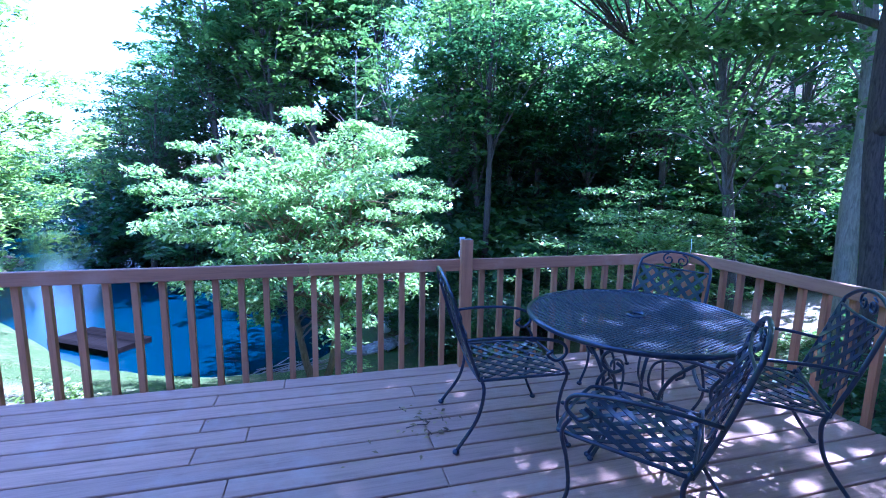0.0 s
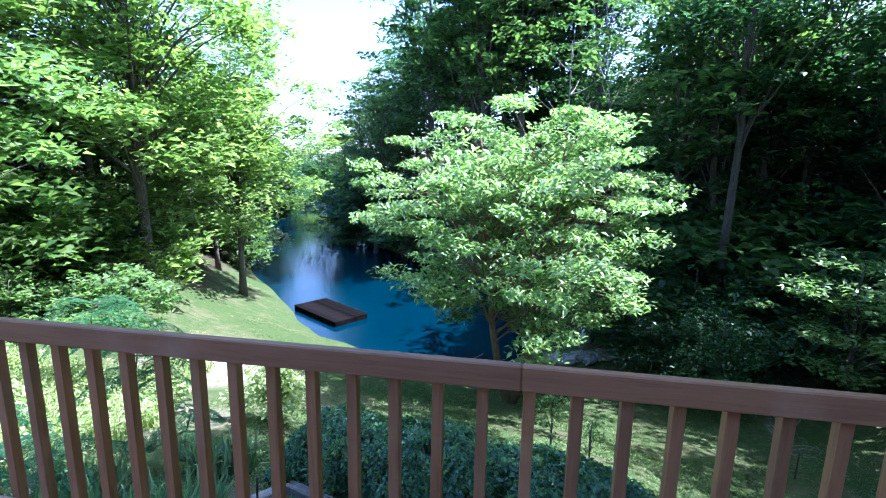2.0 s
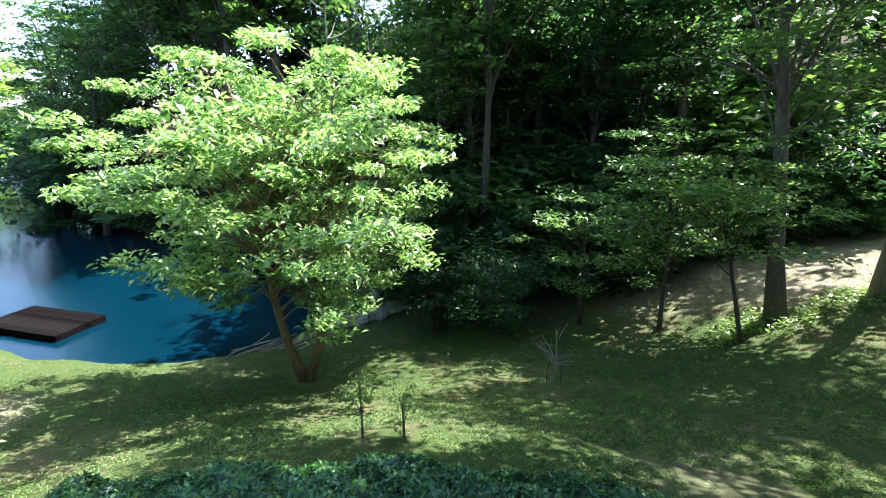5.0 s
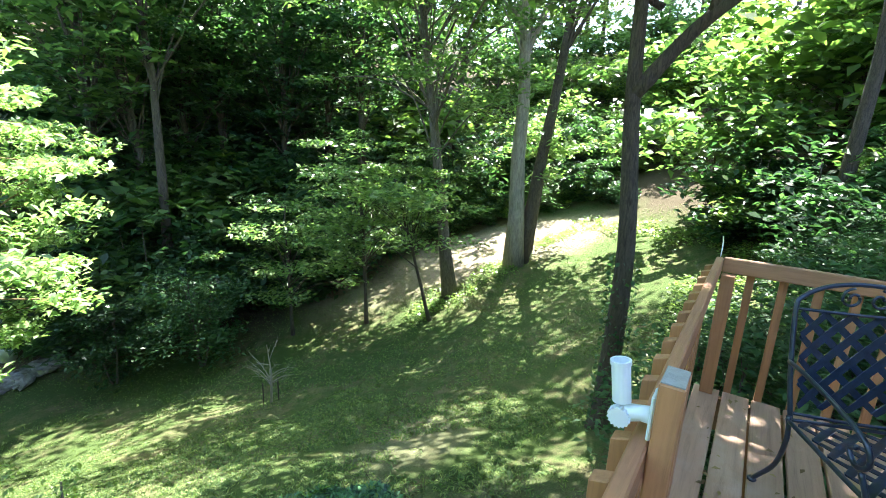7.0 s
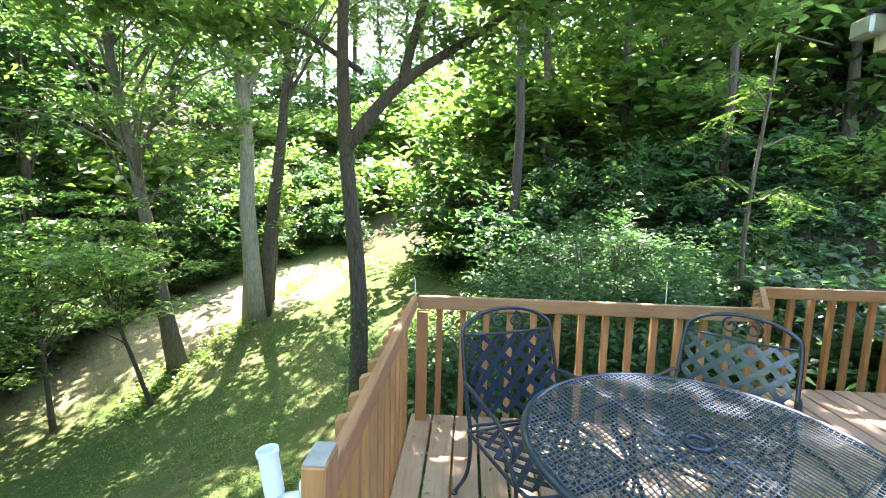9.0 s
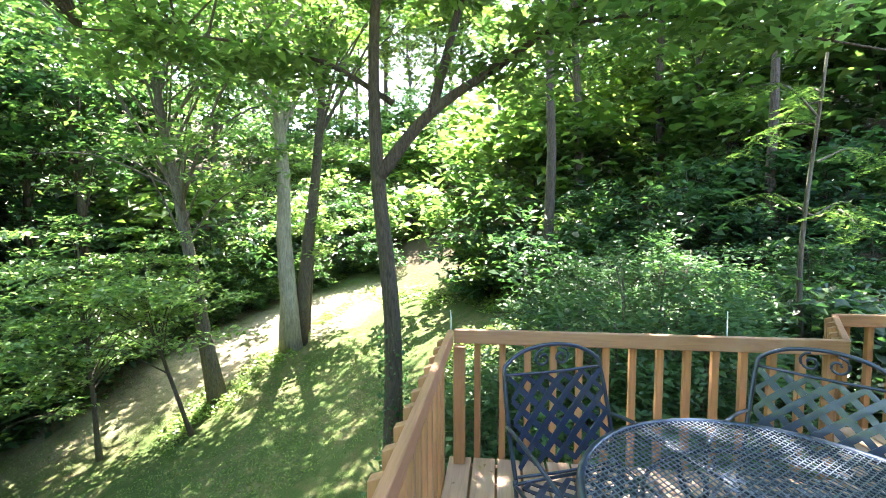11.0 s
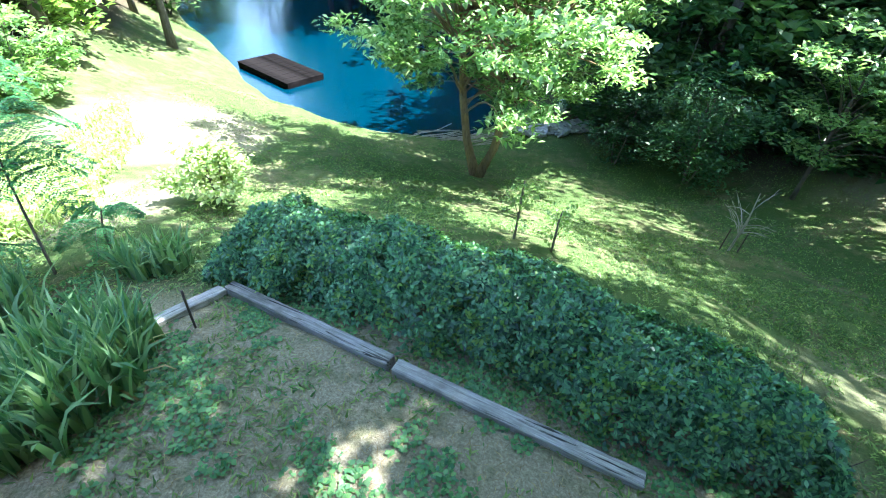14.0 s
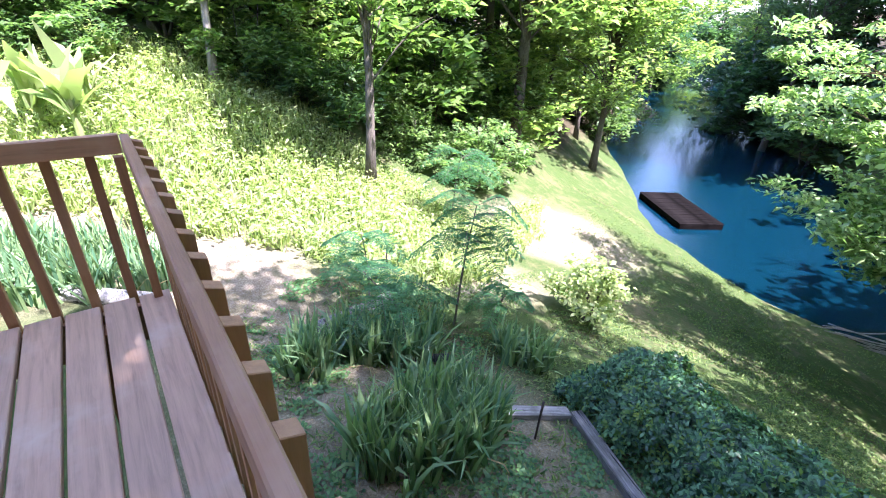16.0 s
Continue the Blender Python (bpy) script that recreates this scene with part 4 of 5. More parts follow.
build_chair(facing(0.24, -1.68, -0.55, 0.62), "navy lattice iron patio chair turned away from the table")
build_chair(facing(1.15, -1.47, -0.75, 0.62), "navy lattice iron patio chair with its back towards the railing jog")
build_chair(facing(1.06, -0.69, -0.90, -0.38), "navy lattice iron patio chair standing in the railing corner")


def build_rod_holder():
    h = thing("rod_holder", "white plastic fishing rod holder screwed to the post", "rod holder")
    a, b = Vector((0.0, 0.070, 0.905)), Vector((0.0, 0.084, 1.000))
    d = (b - a).normalized()
    side = Vector((1, 0, 0))
    over = d.cross(side)
    bm = bmesh.new()
    rings = []
    for p, r in ((a, 0.0205), (b - d * 0.01, 0.0205), (b - d * 0.01, 0.023), (b, 0.023), (b, 0.018), (a + d * 0.02, 0.017)):
        rings.append([bm.verts.new(p + (side * math.cos(i * math.pi / 8) + over * math.sin(i * math.pi / 8)) * r) for i in range(16)])
    for p, q in zip(rings, rings[1:]):
        for i in range(16):
            bm.faces.new((p[i], p[(i + 1) % 16], q[(i + 1) % 16], q[i]))
    bm.faces.new(rings[0][::-1])
    bm.faces.new(rings[-1])
    part("tube", bm, PVC, h)
    v, f = tube_arrays([(0, 0.085, 0.868), (0, 0.065, 0.878), (0, 0.03, 0.89), (0, 0.008, 0.893)], [0.016, 0.021, 0.018, 0.02], 12)
    link_mesh("arm", v, f, PVC, h, smooth=True)
    bm = bmesh.new()
    n = 16
    lo, hi = [], []
    for i in range(2 * n):
        r = 0.025 if i % 2 else 0.021
        an = math.pi * i / n
        lo.append(bm.verts.new((-0.026, 0.068 + r * math.cos(an), 0.875 + r * math.sin(an))))
        hi.append(bm.verts.new((-0.012, 0.068 + r * math.cos(an), 0.875 + r * math.sin(an))))
    bm.faces.new(lo)
    bm.faces.new(hi[::-1])
    for i in range(2 * n):
        bm.faces.new((lo[i], hi[i], hi[(i + 1) % (2 * n)], lo[(i + 1) % (2 * n)]))
    part("knob", bm, PVC, h)
    part("bracket", box_bm((-0.026, 0.0, 0.844), (0.026, 0.009, 0.95), 0.003), PVC, h)


build_rod_holder()


def build_hook(x, y, tall):
    h = thing("wire_hook", "thin pale wire hook standing on the railing", "hook")
    rod("wire", [(x, y, RAIL_H - 0.01), (x + 0.004, y, RAIL_H + tall * 0.6), (x - 0.003, y + 0.004, RAIL_H + tall)], 0.0035, h, PVC, 5, 3)


build_hook(XR + 0.019, 0.019, 0.12)
build_hook(XR + 0.019, -1.62, 0.15)

# ---- house edge ----
def build_eave():
    """The porch roof's corner with its gutter, the post below it and the lamp."""
    e = tagged(new("eave"), "tan boarded roof eave with a metal gutter", "roof", kind="structure")
    part("soffit", box_bm((-3.4, HOUSE_Y - 0.2, 2.42), (1.95, -2.62, 2.47)), PAINT, e)
    part("fascia", box_bm((-3.4, -2.618, 2.38), (1.95, -2.59, 2.58)), PAINT, e)
    part("fascia", box_bm((1.952, HOUSE_Y - 0.2, 2.38), (1.98, -2.59, 2.58)), PAINT, e)
    part("gutter", box_bm((1.90, -2.588, 2.46), (2.06, -2.50, 2.57), 0.015), STEEL, e, "grey metal gutter")
    part("shingles", box_bm((-3.45, HOUSE_Y - 0.3, 2.585), (2.02, -2.55, 2.62), 0.004), BLACK, e)
    p = thing("porch_post", "thick tan painted porch post at the house", "post")
    part("shaft", box_bm((1.86, -3.22, 0.0), (1.98, -3.10, 2.415), 0.006), PAINT, p)
    g = thing("globe_lamp", "round frosted lamp globe on a bracket", "lamp")
    bm = bmesh.new()
    bmesh.ops.create_uvsphere(bm, u_segments=20, v_segments=14, radius=0.10, matrix=pose(2.16, -3.2, 1.12))
    part("globe", bm, PVC, g, smooth=True)
    rod("bracket", [(1.98, -3.16, 1.0), (2.08, -3.18, 0.96), (2.16, -3.2, 1.02)], 0.012, g)


STEEL = plain_mat("galvanised_steel", (0.42, 0.43, 0.44), 0.45, 0.7)
build_eave()


# ---- pond and shore things ----
def build_raft():
    r = thing("swim_raft", "dark weathered wooden raft floating at the bank", "raft")
    f, rt, l = Vector((-12.05, 23.75, 0)), Vector((-11.4, 26.1, 0)), Vector((-16.2, 26.5, 0))
    ux, uy = (l - f), (rt - f)
    lx, ly = ux.length, uy.length
    ux.normalize()
    uy = (uy - ux * uy.dot(ux)).normalized()
    m = Matrix(((ux.x, uy.x, 0, f.x), (ux.y, uy.y, 0, f.y), (0, 0, 1, WATER_Z), (0, 0, 0, 1)))
    n = 22
    mesh = None
    for i in range(n):
        x0 = lx * i / n
        bm = box_bm((0, -0.04, 0.28), (lx / n - 0.015, ly + 0.04, 0.32), 0.006)
        if mesh is None:
            ob = part("plank", bm, RAFT, r)
            mesh = ob.data
            ob.matrix_basis = m
        else:
            bm.free()
            share("plank", mesh, r, m @ pose(x0, 0, 0.006 * math.sin(i * 2.3)))
    for a, b in (((0, 0, -0.1), (lx, 0.12, 0.278)), ((0, ly - 0.12, -0.1), (lx, ly, 0.278)), ((0, 0.122, -0.1), (0.12, ly - 0.122, 0.278)), ((lx - 0.12, 0.122, -0.1), (lx, ly - 0.122, 0.278))):
        part("float_beam", box_bm(a, b, 0.01), RAFT, r).matrix_basis = m


build_raft()


def build_timbers():
    pts = [((-4.23, 3.90), (-1.826, 2.744)), ((-1.824, 2.743), (0.52, 1.95)), ((-4.31, 3.83), (-4.85, 2.45))]
    for (ax, ay), (bx, by) in pts:
        t = thing("landscape_timber", "silvery weathered landscape timber edging the lawn", "timber", group="timber edging")
        d = Vector((bx - ax, by - ay, 0))
        za, zb = height(ax, ay), height(bx, by)
        rise = max(height(ax + d.x * k / 8, ay + d.y * k / 8) - za - (zb - za) * k / 8 for k in range(9))
        bm = box_bm((0, -0.08, -0.2), (d.length, 0.08, rise + 0.10), 0.012)
        ob = part("beam", bm, TIMBER, t)
        ob.matrix_basis = pose(ax, ay, za, 0, -math.degrees(math.atan2(zb - za, d.length)), math.degrees(math.atan2(d.y, d.x)))
    for (ax, ay), (bx, by), lab in (((-7.45, 1.85), (-8.0, 3.4), "old grey log lying among the irises"), ((-9.6, -1.6), (-8.75, 0.05), "old grey log lying beside the path")):
        t = thing("log", lab, "log")
        za, zb = height(ax, ay) + 0.08, height(bx, by) + 0.08
        v, f = tube_arrays([(ax, ay, za), ((ax + bx) / 2, (ay + by) / 2 + 0.05, (za + zb) / 2), (bx, by, zb)], [0.13, 0.12, 0.12], 12)
        link_mesh("trunk", v, f, TIMBER, t, smooth=True)


build_timbers()


def build_stake(x, y, tall, r=0.014):
    s = thing("garden_stake", "thin dark metal garden stake pushed into the soil", "stake")
    z = height(x, y)
    rod("shaft", [(x, y, z - 0.1), (x + 0.01, y, z + tall * 0.5), (x + 0.015, y + 0.01, z + tall)], r, s, RUST, 6, 2)


build_stake(-4.18, 3.06, 0.58)
build_stake(-8.8, 3.8, 0.9, 0.016)


def build_pipe():
    p = thing("drain_pipe", "short black corrugated drain pipe lying in the bed", "pipe")
    a, b = Vector((-6.16, 2.6, height(-6.16, 2.6) + 0.07)), Vector((-5.88, 3.14, height(-5.88, 3.14) + 0.09))
    n = 36
    v, f = tube_arrays([a.lerp(b, i / n) for i in range(n + 1)], [0.066 if i % 2 else 0.056 for i in range(n + 1)], 14)
    link_mesh("tube", v, f, BLACK, p)


build_pipe()


def build_rocks():
    heap = tagged(new("rock_pile"), "low heap of grey slate rocks at the water's edge", "rock pile")
    r = random.Random(8)
    for i in range(110):
        u = r.random()
        x, y = 0.6 + 3.4 * u + r.uniform(-0.3, 0.3), 20.9 + 0.7 * u + r.uniform(-0.45, 0.45)
        s = r.uniform(0.12, 0.34)
        bm = bmesh.new()
        bmesh.ops.create_icosphere(bm, subdivisions=1, radius=s)
        for v in bm.verts:
            v.co = Vector((v.co.x * 1.3, v.co.y, v.co.z * 0.45)) * r.uniform(0.75, 1.2)
        o = part("rock", bm, ROCK, heap)
        o.matrix_basis = pose(x, y, max(height(x, y), WATER_Z) + s * 0.25 + 0.35 * max(0, 0.35 - abs(u - 0.55)) * r.random(), r.uniform(-25, 25), r.uniform(-25, 25), r.uniform(0, 360))


build_rocks()


def build_brush_pile():
    b = thing("brush_pile", "pale dead branches lying along the shore", "branches")
    r = random.Random(9)
    v, f = [], []
    for i in range(26):
        x, y = r.uniform(-4.6, -1.4), r.uniform(19.0, 20.2)
        a, l = r.uniform(0.1, 0.6), r.uniform(0.8, 2.4)
        z = max(height(x, y), WATER_Z) + r.uniform(0.03, 0.2)
        tube_arrays(smooth_line([(x, y, z), (x + l * 0.5 * math.cos(a), y + l * 0.5 * math.sin(a), z + r.uniform(0, 0.12)), (x + l * math.cos(a), y + l * math.sin(a), z + r.uniform(-0.05, 0.25))], 3), 0.022, 5, v, f)
    link_mesh("branches", v, f, BARK_PALE, b)
    t = thing("tank", "small pale blue drum standing near the shore", "tank")
    bm = bmesh.new()
    x, y = 2.75, 23.4
    bmesh.ops.create_cone(bm, cap_ends=True, segments=20, radius1=0.3, radius2=0.3, depth=0.9, matrix=pose(x, y, max(height(x, y), WATER_Z) + 0.44))
    bmesh.ops.bevel(bm, geom=[e for e in bm.edges if len(e.link_faces) == 2 and e.calc_face_angle() > 1], offset=0.03, segments=2, affect="EDGES")
    part("drum", bm, PVC, t, smooth=True)


build_brush_pile()


# ---- garden plants ----
def blades(name, places, length, width, material, seed, parent=None, arch=0.5, spread=0.5, per=1, label=""):
    """Sword-shaped leaves that rise, arch and taper, three quads each."""
    rng = np.random.default_rng(seed)
    base = np.repeat(np.asarray(places, float), per, axis=0)
    n = len(base)
    base[:, :2] += rng.normal(0, 0.05, (n, 2))
    az, tilt = rng.uniform(0, 2 * np.pi, n), np.abs(rng.normal(0, spread, n))
    ln = length * rng.uniform(0.55, 1.15, n)
    d = np.stack([np.cos(az), np.sin(az), np.zeros(n)], 1)
    fa = az + rng.uniform(-0.8, 0.8, n) + np.pi / 2
    sd = np.stack([np.cos(fa), np.sin(fa), np.zeros(n)], 1) * width / 2
    pts, wd = [], (1.0, 0.95, 0.7, 0.06)
    ang, p = tilt.copy(), base.copy()
    bendy = arch * rng.random(n) ** 2 * 1.6
    pts.append(p.copy())
    for k in range(3):
        p = p + (d * np.sin(ang)[:, None] + np.array([0, 0, 1.0]) * np.cos(ang)[:, None]) * (ln / 3)[:, None]
        pts.append(p.copy())
        ang = ang + bendy * (k + 1) * 0.6
    v = np.empty((n, 8, 3))
    for k in range(4):
        v[:, 2 * k], v[:, 2 * k + 1] = pts[k] - sd * wd[k], pts[k] + sd * wd[k]
    idx = np.array([[0, 1, 3, 2], [2, 3, 5, 4], [4, 5, 7, 6]])
    me = bpy.data.meshes.new(name)
    me.vertices.add(8 * n)
    me.vertices.foreach_set("co", v.astype(np.float32).ravel())
    loops = (np.arange(n)[:, None, None] * 8 + idx[None]).ravel().astype(np.int32)
    me.loops.add(len(loops))
    me.loops.foreach_set("vertex_index", loops)
    me.polygons.add(3 * n)
    me.polygons.foreach_set("loop_start", np.arange(0, 12 * n, 4, dtype=np.int32))
    me.update(calc_edges=True)
    me.materials.append(material)
    ob = new(name, me)
    if parent:
        ob.parent = parent
    if label:
        tagged(ob, label)
    return ob


def build_iris(cx, cy, rx, ry, turn, fans, seed, label, tall=0.74):
    root = thing("iris_clump", label, "iris", group="iris clumps")
    rng = np.random.default_rng(seed)
    a, q = rng.uniform(0, 2 * np.pi, fans), np.sqrt(rng.random(fans))
    u, w = np.cos(a) * q * rx, np.sin(a) * q * ry
    c, s = math.cos(radians(turn)), math.sin(radians(turn))
    xy = np.stack([cx + u * c - w * s, cy + u * s + w * c], 1)
    pl = np.concatenate([xy, heights(xy)[:, None] - 0.02], 1)
    blades("leaves", pl, tall, 0.055, LEAF_IRIS, seed, root, 0.42, 0.22, 9)
    blades("dead_leaves", pl[: max(3, fans // 6)], tall * 0.8, 0.026, LEAF_DEAD, seed + 1, root, 1.4, 0.8, 2, "dry tan leaves")


build_iris(-4.66, 1.98, 0.95, 0.58, 100, 125, 41, "broad clump of blue-green iris leaves beside the timber")
build_iris(-6.55, 2.58, 0.78, 0.5, 65, 90, 42, "clump of blue-green iris leaves by the old log")
build_iris(-6.55, 1.4, 0.4, 0.35, 0, 28, 43, "small tuft of iris leaves in bare soil")
build_iris(-5.55, 4.15, 0.45, 0.25, 40, 26, 44, "small tuft of iris leaves at the hedge's end", 0.6)
build_iris(-9.9, -0.9, 1.5, 0.8, 80, 170, 45, "row of iris leaves beyond the deck's end")
build_iris(-9.0, -2.6, 1.0, 0.8, 80, 90, 46, "row of iris leaves beyond the deck's end")


def frond_tree(name, label, at, tall, fronds, length, seed, lean=(0, 0), drop=0.35, category="sapling"):
    """A thin stem with feathery compound leaves: leaflets in pairs along arching stalks."""
    rng = np.random.default_rng(seed)
    root = thing(name, label, category)
    v, f = [], []
    top = Vector(at) + Vector((lean[0], lean[1], tall))
    stem = smooth_line([at, Vector(at).lerp(top, 0.5) + Vector((-lean[0] * 0.15, 0, tall * 0.08)), top], 6)
    tube_arrays(stem, [0.022 - 0.014 * i / (len(stem) - 1) for i in range(len(stem))], 6, v, f)
    cs, sz, dirs = [], [], []
    for k in range(fronds):
        o = stem[int(len(stem) * (0.55 + 0.44 * k / fronds))]
        a = rng.uniform(0, 2 * np.pi)
        ln = length * rng.uniform(0.7, 1.1)
        p1 = o + Vector((math.cos(a) * ln * 0.5, math.sin(a) * ln * 0.5, ln * 0.18))
        p2 = o + Vector((math.cos(a) * ln, math.sin(a) * ln, -ln * drop * rng.uniform(0.2, 1.0)))
        line = smooth_line([o, p1, p2], 7)
        tube_arrays(line, 0.004, 4, v, f, cap=False)
        side = Vector((-math.sin(a), math.cos(a), 0))
        for i in range(2, len(line)):
            w = ln * 0.30 * math.sin(math.pi * min(0.97, 0.15 + 0.8 * i / len(line)))
            for s in (-1, 1):
                for q in range(7):
                    u = (q + 0.6) / 7
                    c = line[i] + side * s * w * u + Vector((0, 0, -0.05 * u)) + (line[i] - line[i - 1]) * 0.35 * u
                    for e in (-1, 1):
                        cs.append(c + (line[i] - line[i - 1]).normalized() * 0.016 * e * (1.1 - u * 0.5))
                        sz.append(0.05)
    link_mesh("stem", v, f, BARK, root)
    leaf_mesh("fronds", np.array([c[:] for c in cs]), np.array(sz), LEAF_FERN, rng, 0.8, 0.5, root)
    return root


def at_ground(x, y):
    return (x, y, height(x, y) - 0.03)


frond_tree("mimosa_sapling", "arching sapling with feathery fern-like leaves", at_ground(-6.3, 3.1), 1.0, 9, 0.95, 51, (-1.1, -0.5))
frond_tree("mimosa_sapling", "tall thin sapling with feathery fern-like leaves", at_ground(-6.8, 3.95), 2.2, 14, 0.95, 52, (0.1, 0.2))
frond_tree("mimosa_sapling", "low feathery sapling beside the meadow", at_ground(-8.0, 3.0), 1.2, 8, 0.8, 53, (-0.4, 0.1))
frond_tree("mimosa_sapling", "feathery sapling among sunny weeds", at_ground(-11.5, 7.5), 2.4, 16, 1.3, 54, (0.2, 0.1))
frond_tree("mimosa_sapling", "small fern-leaved sapling by the hedge", at_ground(-6.5, 4.6), 0.9, 5, 0.6, 55, (0.2, 0.0))


def small_bush(name, label, x, y, tall, r, clumps, per, leaf, mat, seed, stems=3, category="shrub", upward=0.5, flat=0.6, cr=0.35, base=0.03, group=""):
    return build_tree(name, label, at_ground(x, y), tall, (r, r, tall * 0.45), clumps, per, leaf, BARK, mat, seed, base, clump_r=cr, crown_from=0.08, stems=stems, flat=flat, upward=upward, category=category, group=group)


# privet by the right rail
for i, (x, y, h, r) in enumerate(((4.7, -1.3, 3.5, 1.3), (6.0, -2.4, 3.7, 1.7), (7.6, -3.4, 3.5, 1.6), (4.4, -0.1, 2.6, 0.9), (6.0, -0.7, 2.9, 1.2), (4.8, -2.5, 3.2, 1.1), (8.8, -2.2, 3.0, 1.5))):
    small_bush("privet_shrub", "tall airy shrub with small fresh green leaves", x, y, h, r, 95, 90, 0.095, LEAF_SHRUB, 60 + i, 5, upward=0.65, flat=0.28, cr=0.5)
small_bush("sapling", "thin leafy sapling standing in the lawn", -0.32, 7.36, 1.7, 0.38, 18, 14, 0.085, LEAF_LIME, 70, 1, "sapling", cr=0.2, base=0.018)
small_bush("sapling", "thin leafy sapling standing in the lawn", 0.42, 7.1, 1.3, 0.3, 13, 14, 0.085, LEAF_LIME, 71, 1, "sapling", cr=0.2, base=0.018)
small_bush("shrub", "yellow-green shrub in full sun past the hedge", -6.5, 7.4, 1.5, 0.75, 26, 60, 0.14, LEAF_WEED, 72, 3)
small_bush("shrub", "grey-green small tree at the foot of the woods", 6.9, 16.4, 4.2, 2.0, 60, 90, 0.16, LEAF_SHRUB, 73, 3, cr=0.7, base=0.06)
small_bush("shrub", "grey-green small tree at the foot of the woods", 4.6, 18.2, 3.2, 1.6, 45, 90, 0.16, LEAF_DARK, 74, 3, cr=0.6, base=0.05)
build_tree("sapling", "leaning sapling with layered foliage beside the lawn tree", at_ground(12.6, 9.7), 6.4, (2.7, 2.7, 1.7), 46, 90, 0.19, BARK_DARK, LEAF_LIME, 75, 0.07, lean=(-1.2, 0.9), clump_r=0.85, crown_from=0.5, flat=0.2, category="sapling")

# added saplings whose lime colour stands in for sunlight at the dark woods' foot
build_tree("sapling", "layered bright-leaved sapling at the edge of the woods", at_ground(12.0, 12.6), 8.2, (3.0, 3.0, 2.8), 60, 80, 0.2, BARK_DARK, LEAF_LIME, 79, 0.08, lean=(-0.8, -0.4), clump_r=0.9, crown_from=0.3, flat=0.2, category="sapling")
build_tree("sapling", "layered bright-leaved sapling at the edge of the woods", at_ground(10.2, 15.2), 6.5, (2.6, 2.6, 2.4), 46, 80, 0.2, BARK_DARK, LEAF_LIME, 80, 0.07, lean=(-0.6, -0.6), clump_r=0.9, crown_from=0.3, flat=0.2, category="sapling")


def build_dead_sapling():
    s = thing("dead_sapling", "bare grey dead sapling tied to stakes", "sapling")
    r = random.Random(12)
    v, f = [], []
    x, y = 6.06, 10.7
    z = height(x, y)
    tube_arrays([(x, y, z - 0.05), (x + 0.05, y, z + 1.0), (x - 0.05, y, z + 1.9)], [0.036, 0.028, 0.011], 6, v, f)
    for i in range(16):
        h, a, l = r.uniform(0.6, 1.7), r.uniform(0, 6.28), r.uniform(0.4, 1.0)
        o = Vector((x, y, z + h))
        e = o + Vector((math.cos(a) * l, math.sin(a) * l, r.uniform(0.1, 0.6)))
        tube_arrays(smooth_line([o, o.lerp(e, 0.5) + Vector((0, 0, 0.08)), e], 3), [0.012 - 0.0015 * k for k in range(7)], 4, v, f)
        e2 = e + Vector((r.uniform(-0.3, 0.3), r.uniform(-0.3, 0.3), 0.15))
        tube_arrays([o.lerp(e, 0.6), e2], [0.006, 0.002], 4, v, f)
    link_mesh("branchwork", v, f, BARK_PALE, s)
    for dx in (-0.25, 0.25):
        link_mesh("stake", *tube_arrays([(x + dx, y, z - 0.1), (x + dx, y, z + 0.75)], 0.018, 6), RUST, s)


build_dead_sapling()


def build_meadow():
    """Tall sunny weeds on the bank past the irises."""
    ob = tagged(new("meadow_weeds"), "sunlit tangle of tall weeds and grass", "weeds", kind="stuff")
    rng = np.random.default_rng(77)
    n = 5200
    az, d = rng.uniform(-100, -42, n), rng.uniform(8.5, 20, n)
    keep = (d > np.interp(az, [-100, -80, -62, -50, -42], [11, 9.6, 8.4, 9.6, 15])) & (d < np.interp(az, [-100, -80, -62, -50, -42], [20, 18, 15.5, 14, 19]))
    az, d = np.radians(az[keep]), d[keep]
    xy = np.stack([-1 + np.sin(az) * d, np.cos(az) * d], 1)
    pl = np.concatenate([xy, heights(xy)[:, None]], 1)
    blades("grass", pl, 0.5, 0.03, LEAF_WEED, 78, ob, 0.6, 0.4, 5)
    cl = pl + np.array([0, 0, 0.3])
    pts = sprays(rng, cl[::2], np.full(len(cl[::2]), 0.4), 14, 0.7)
    leaf_mesh("leaves", pts, 0.12 * (0.5 + rng.random(len(pts))), LEAF_WEED, rng, 0.5, 0.5, ob)


build_meadow()


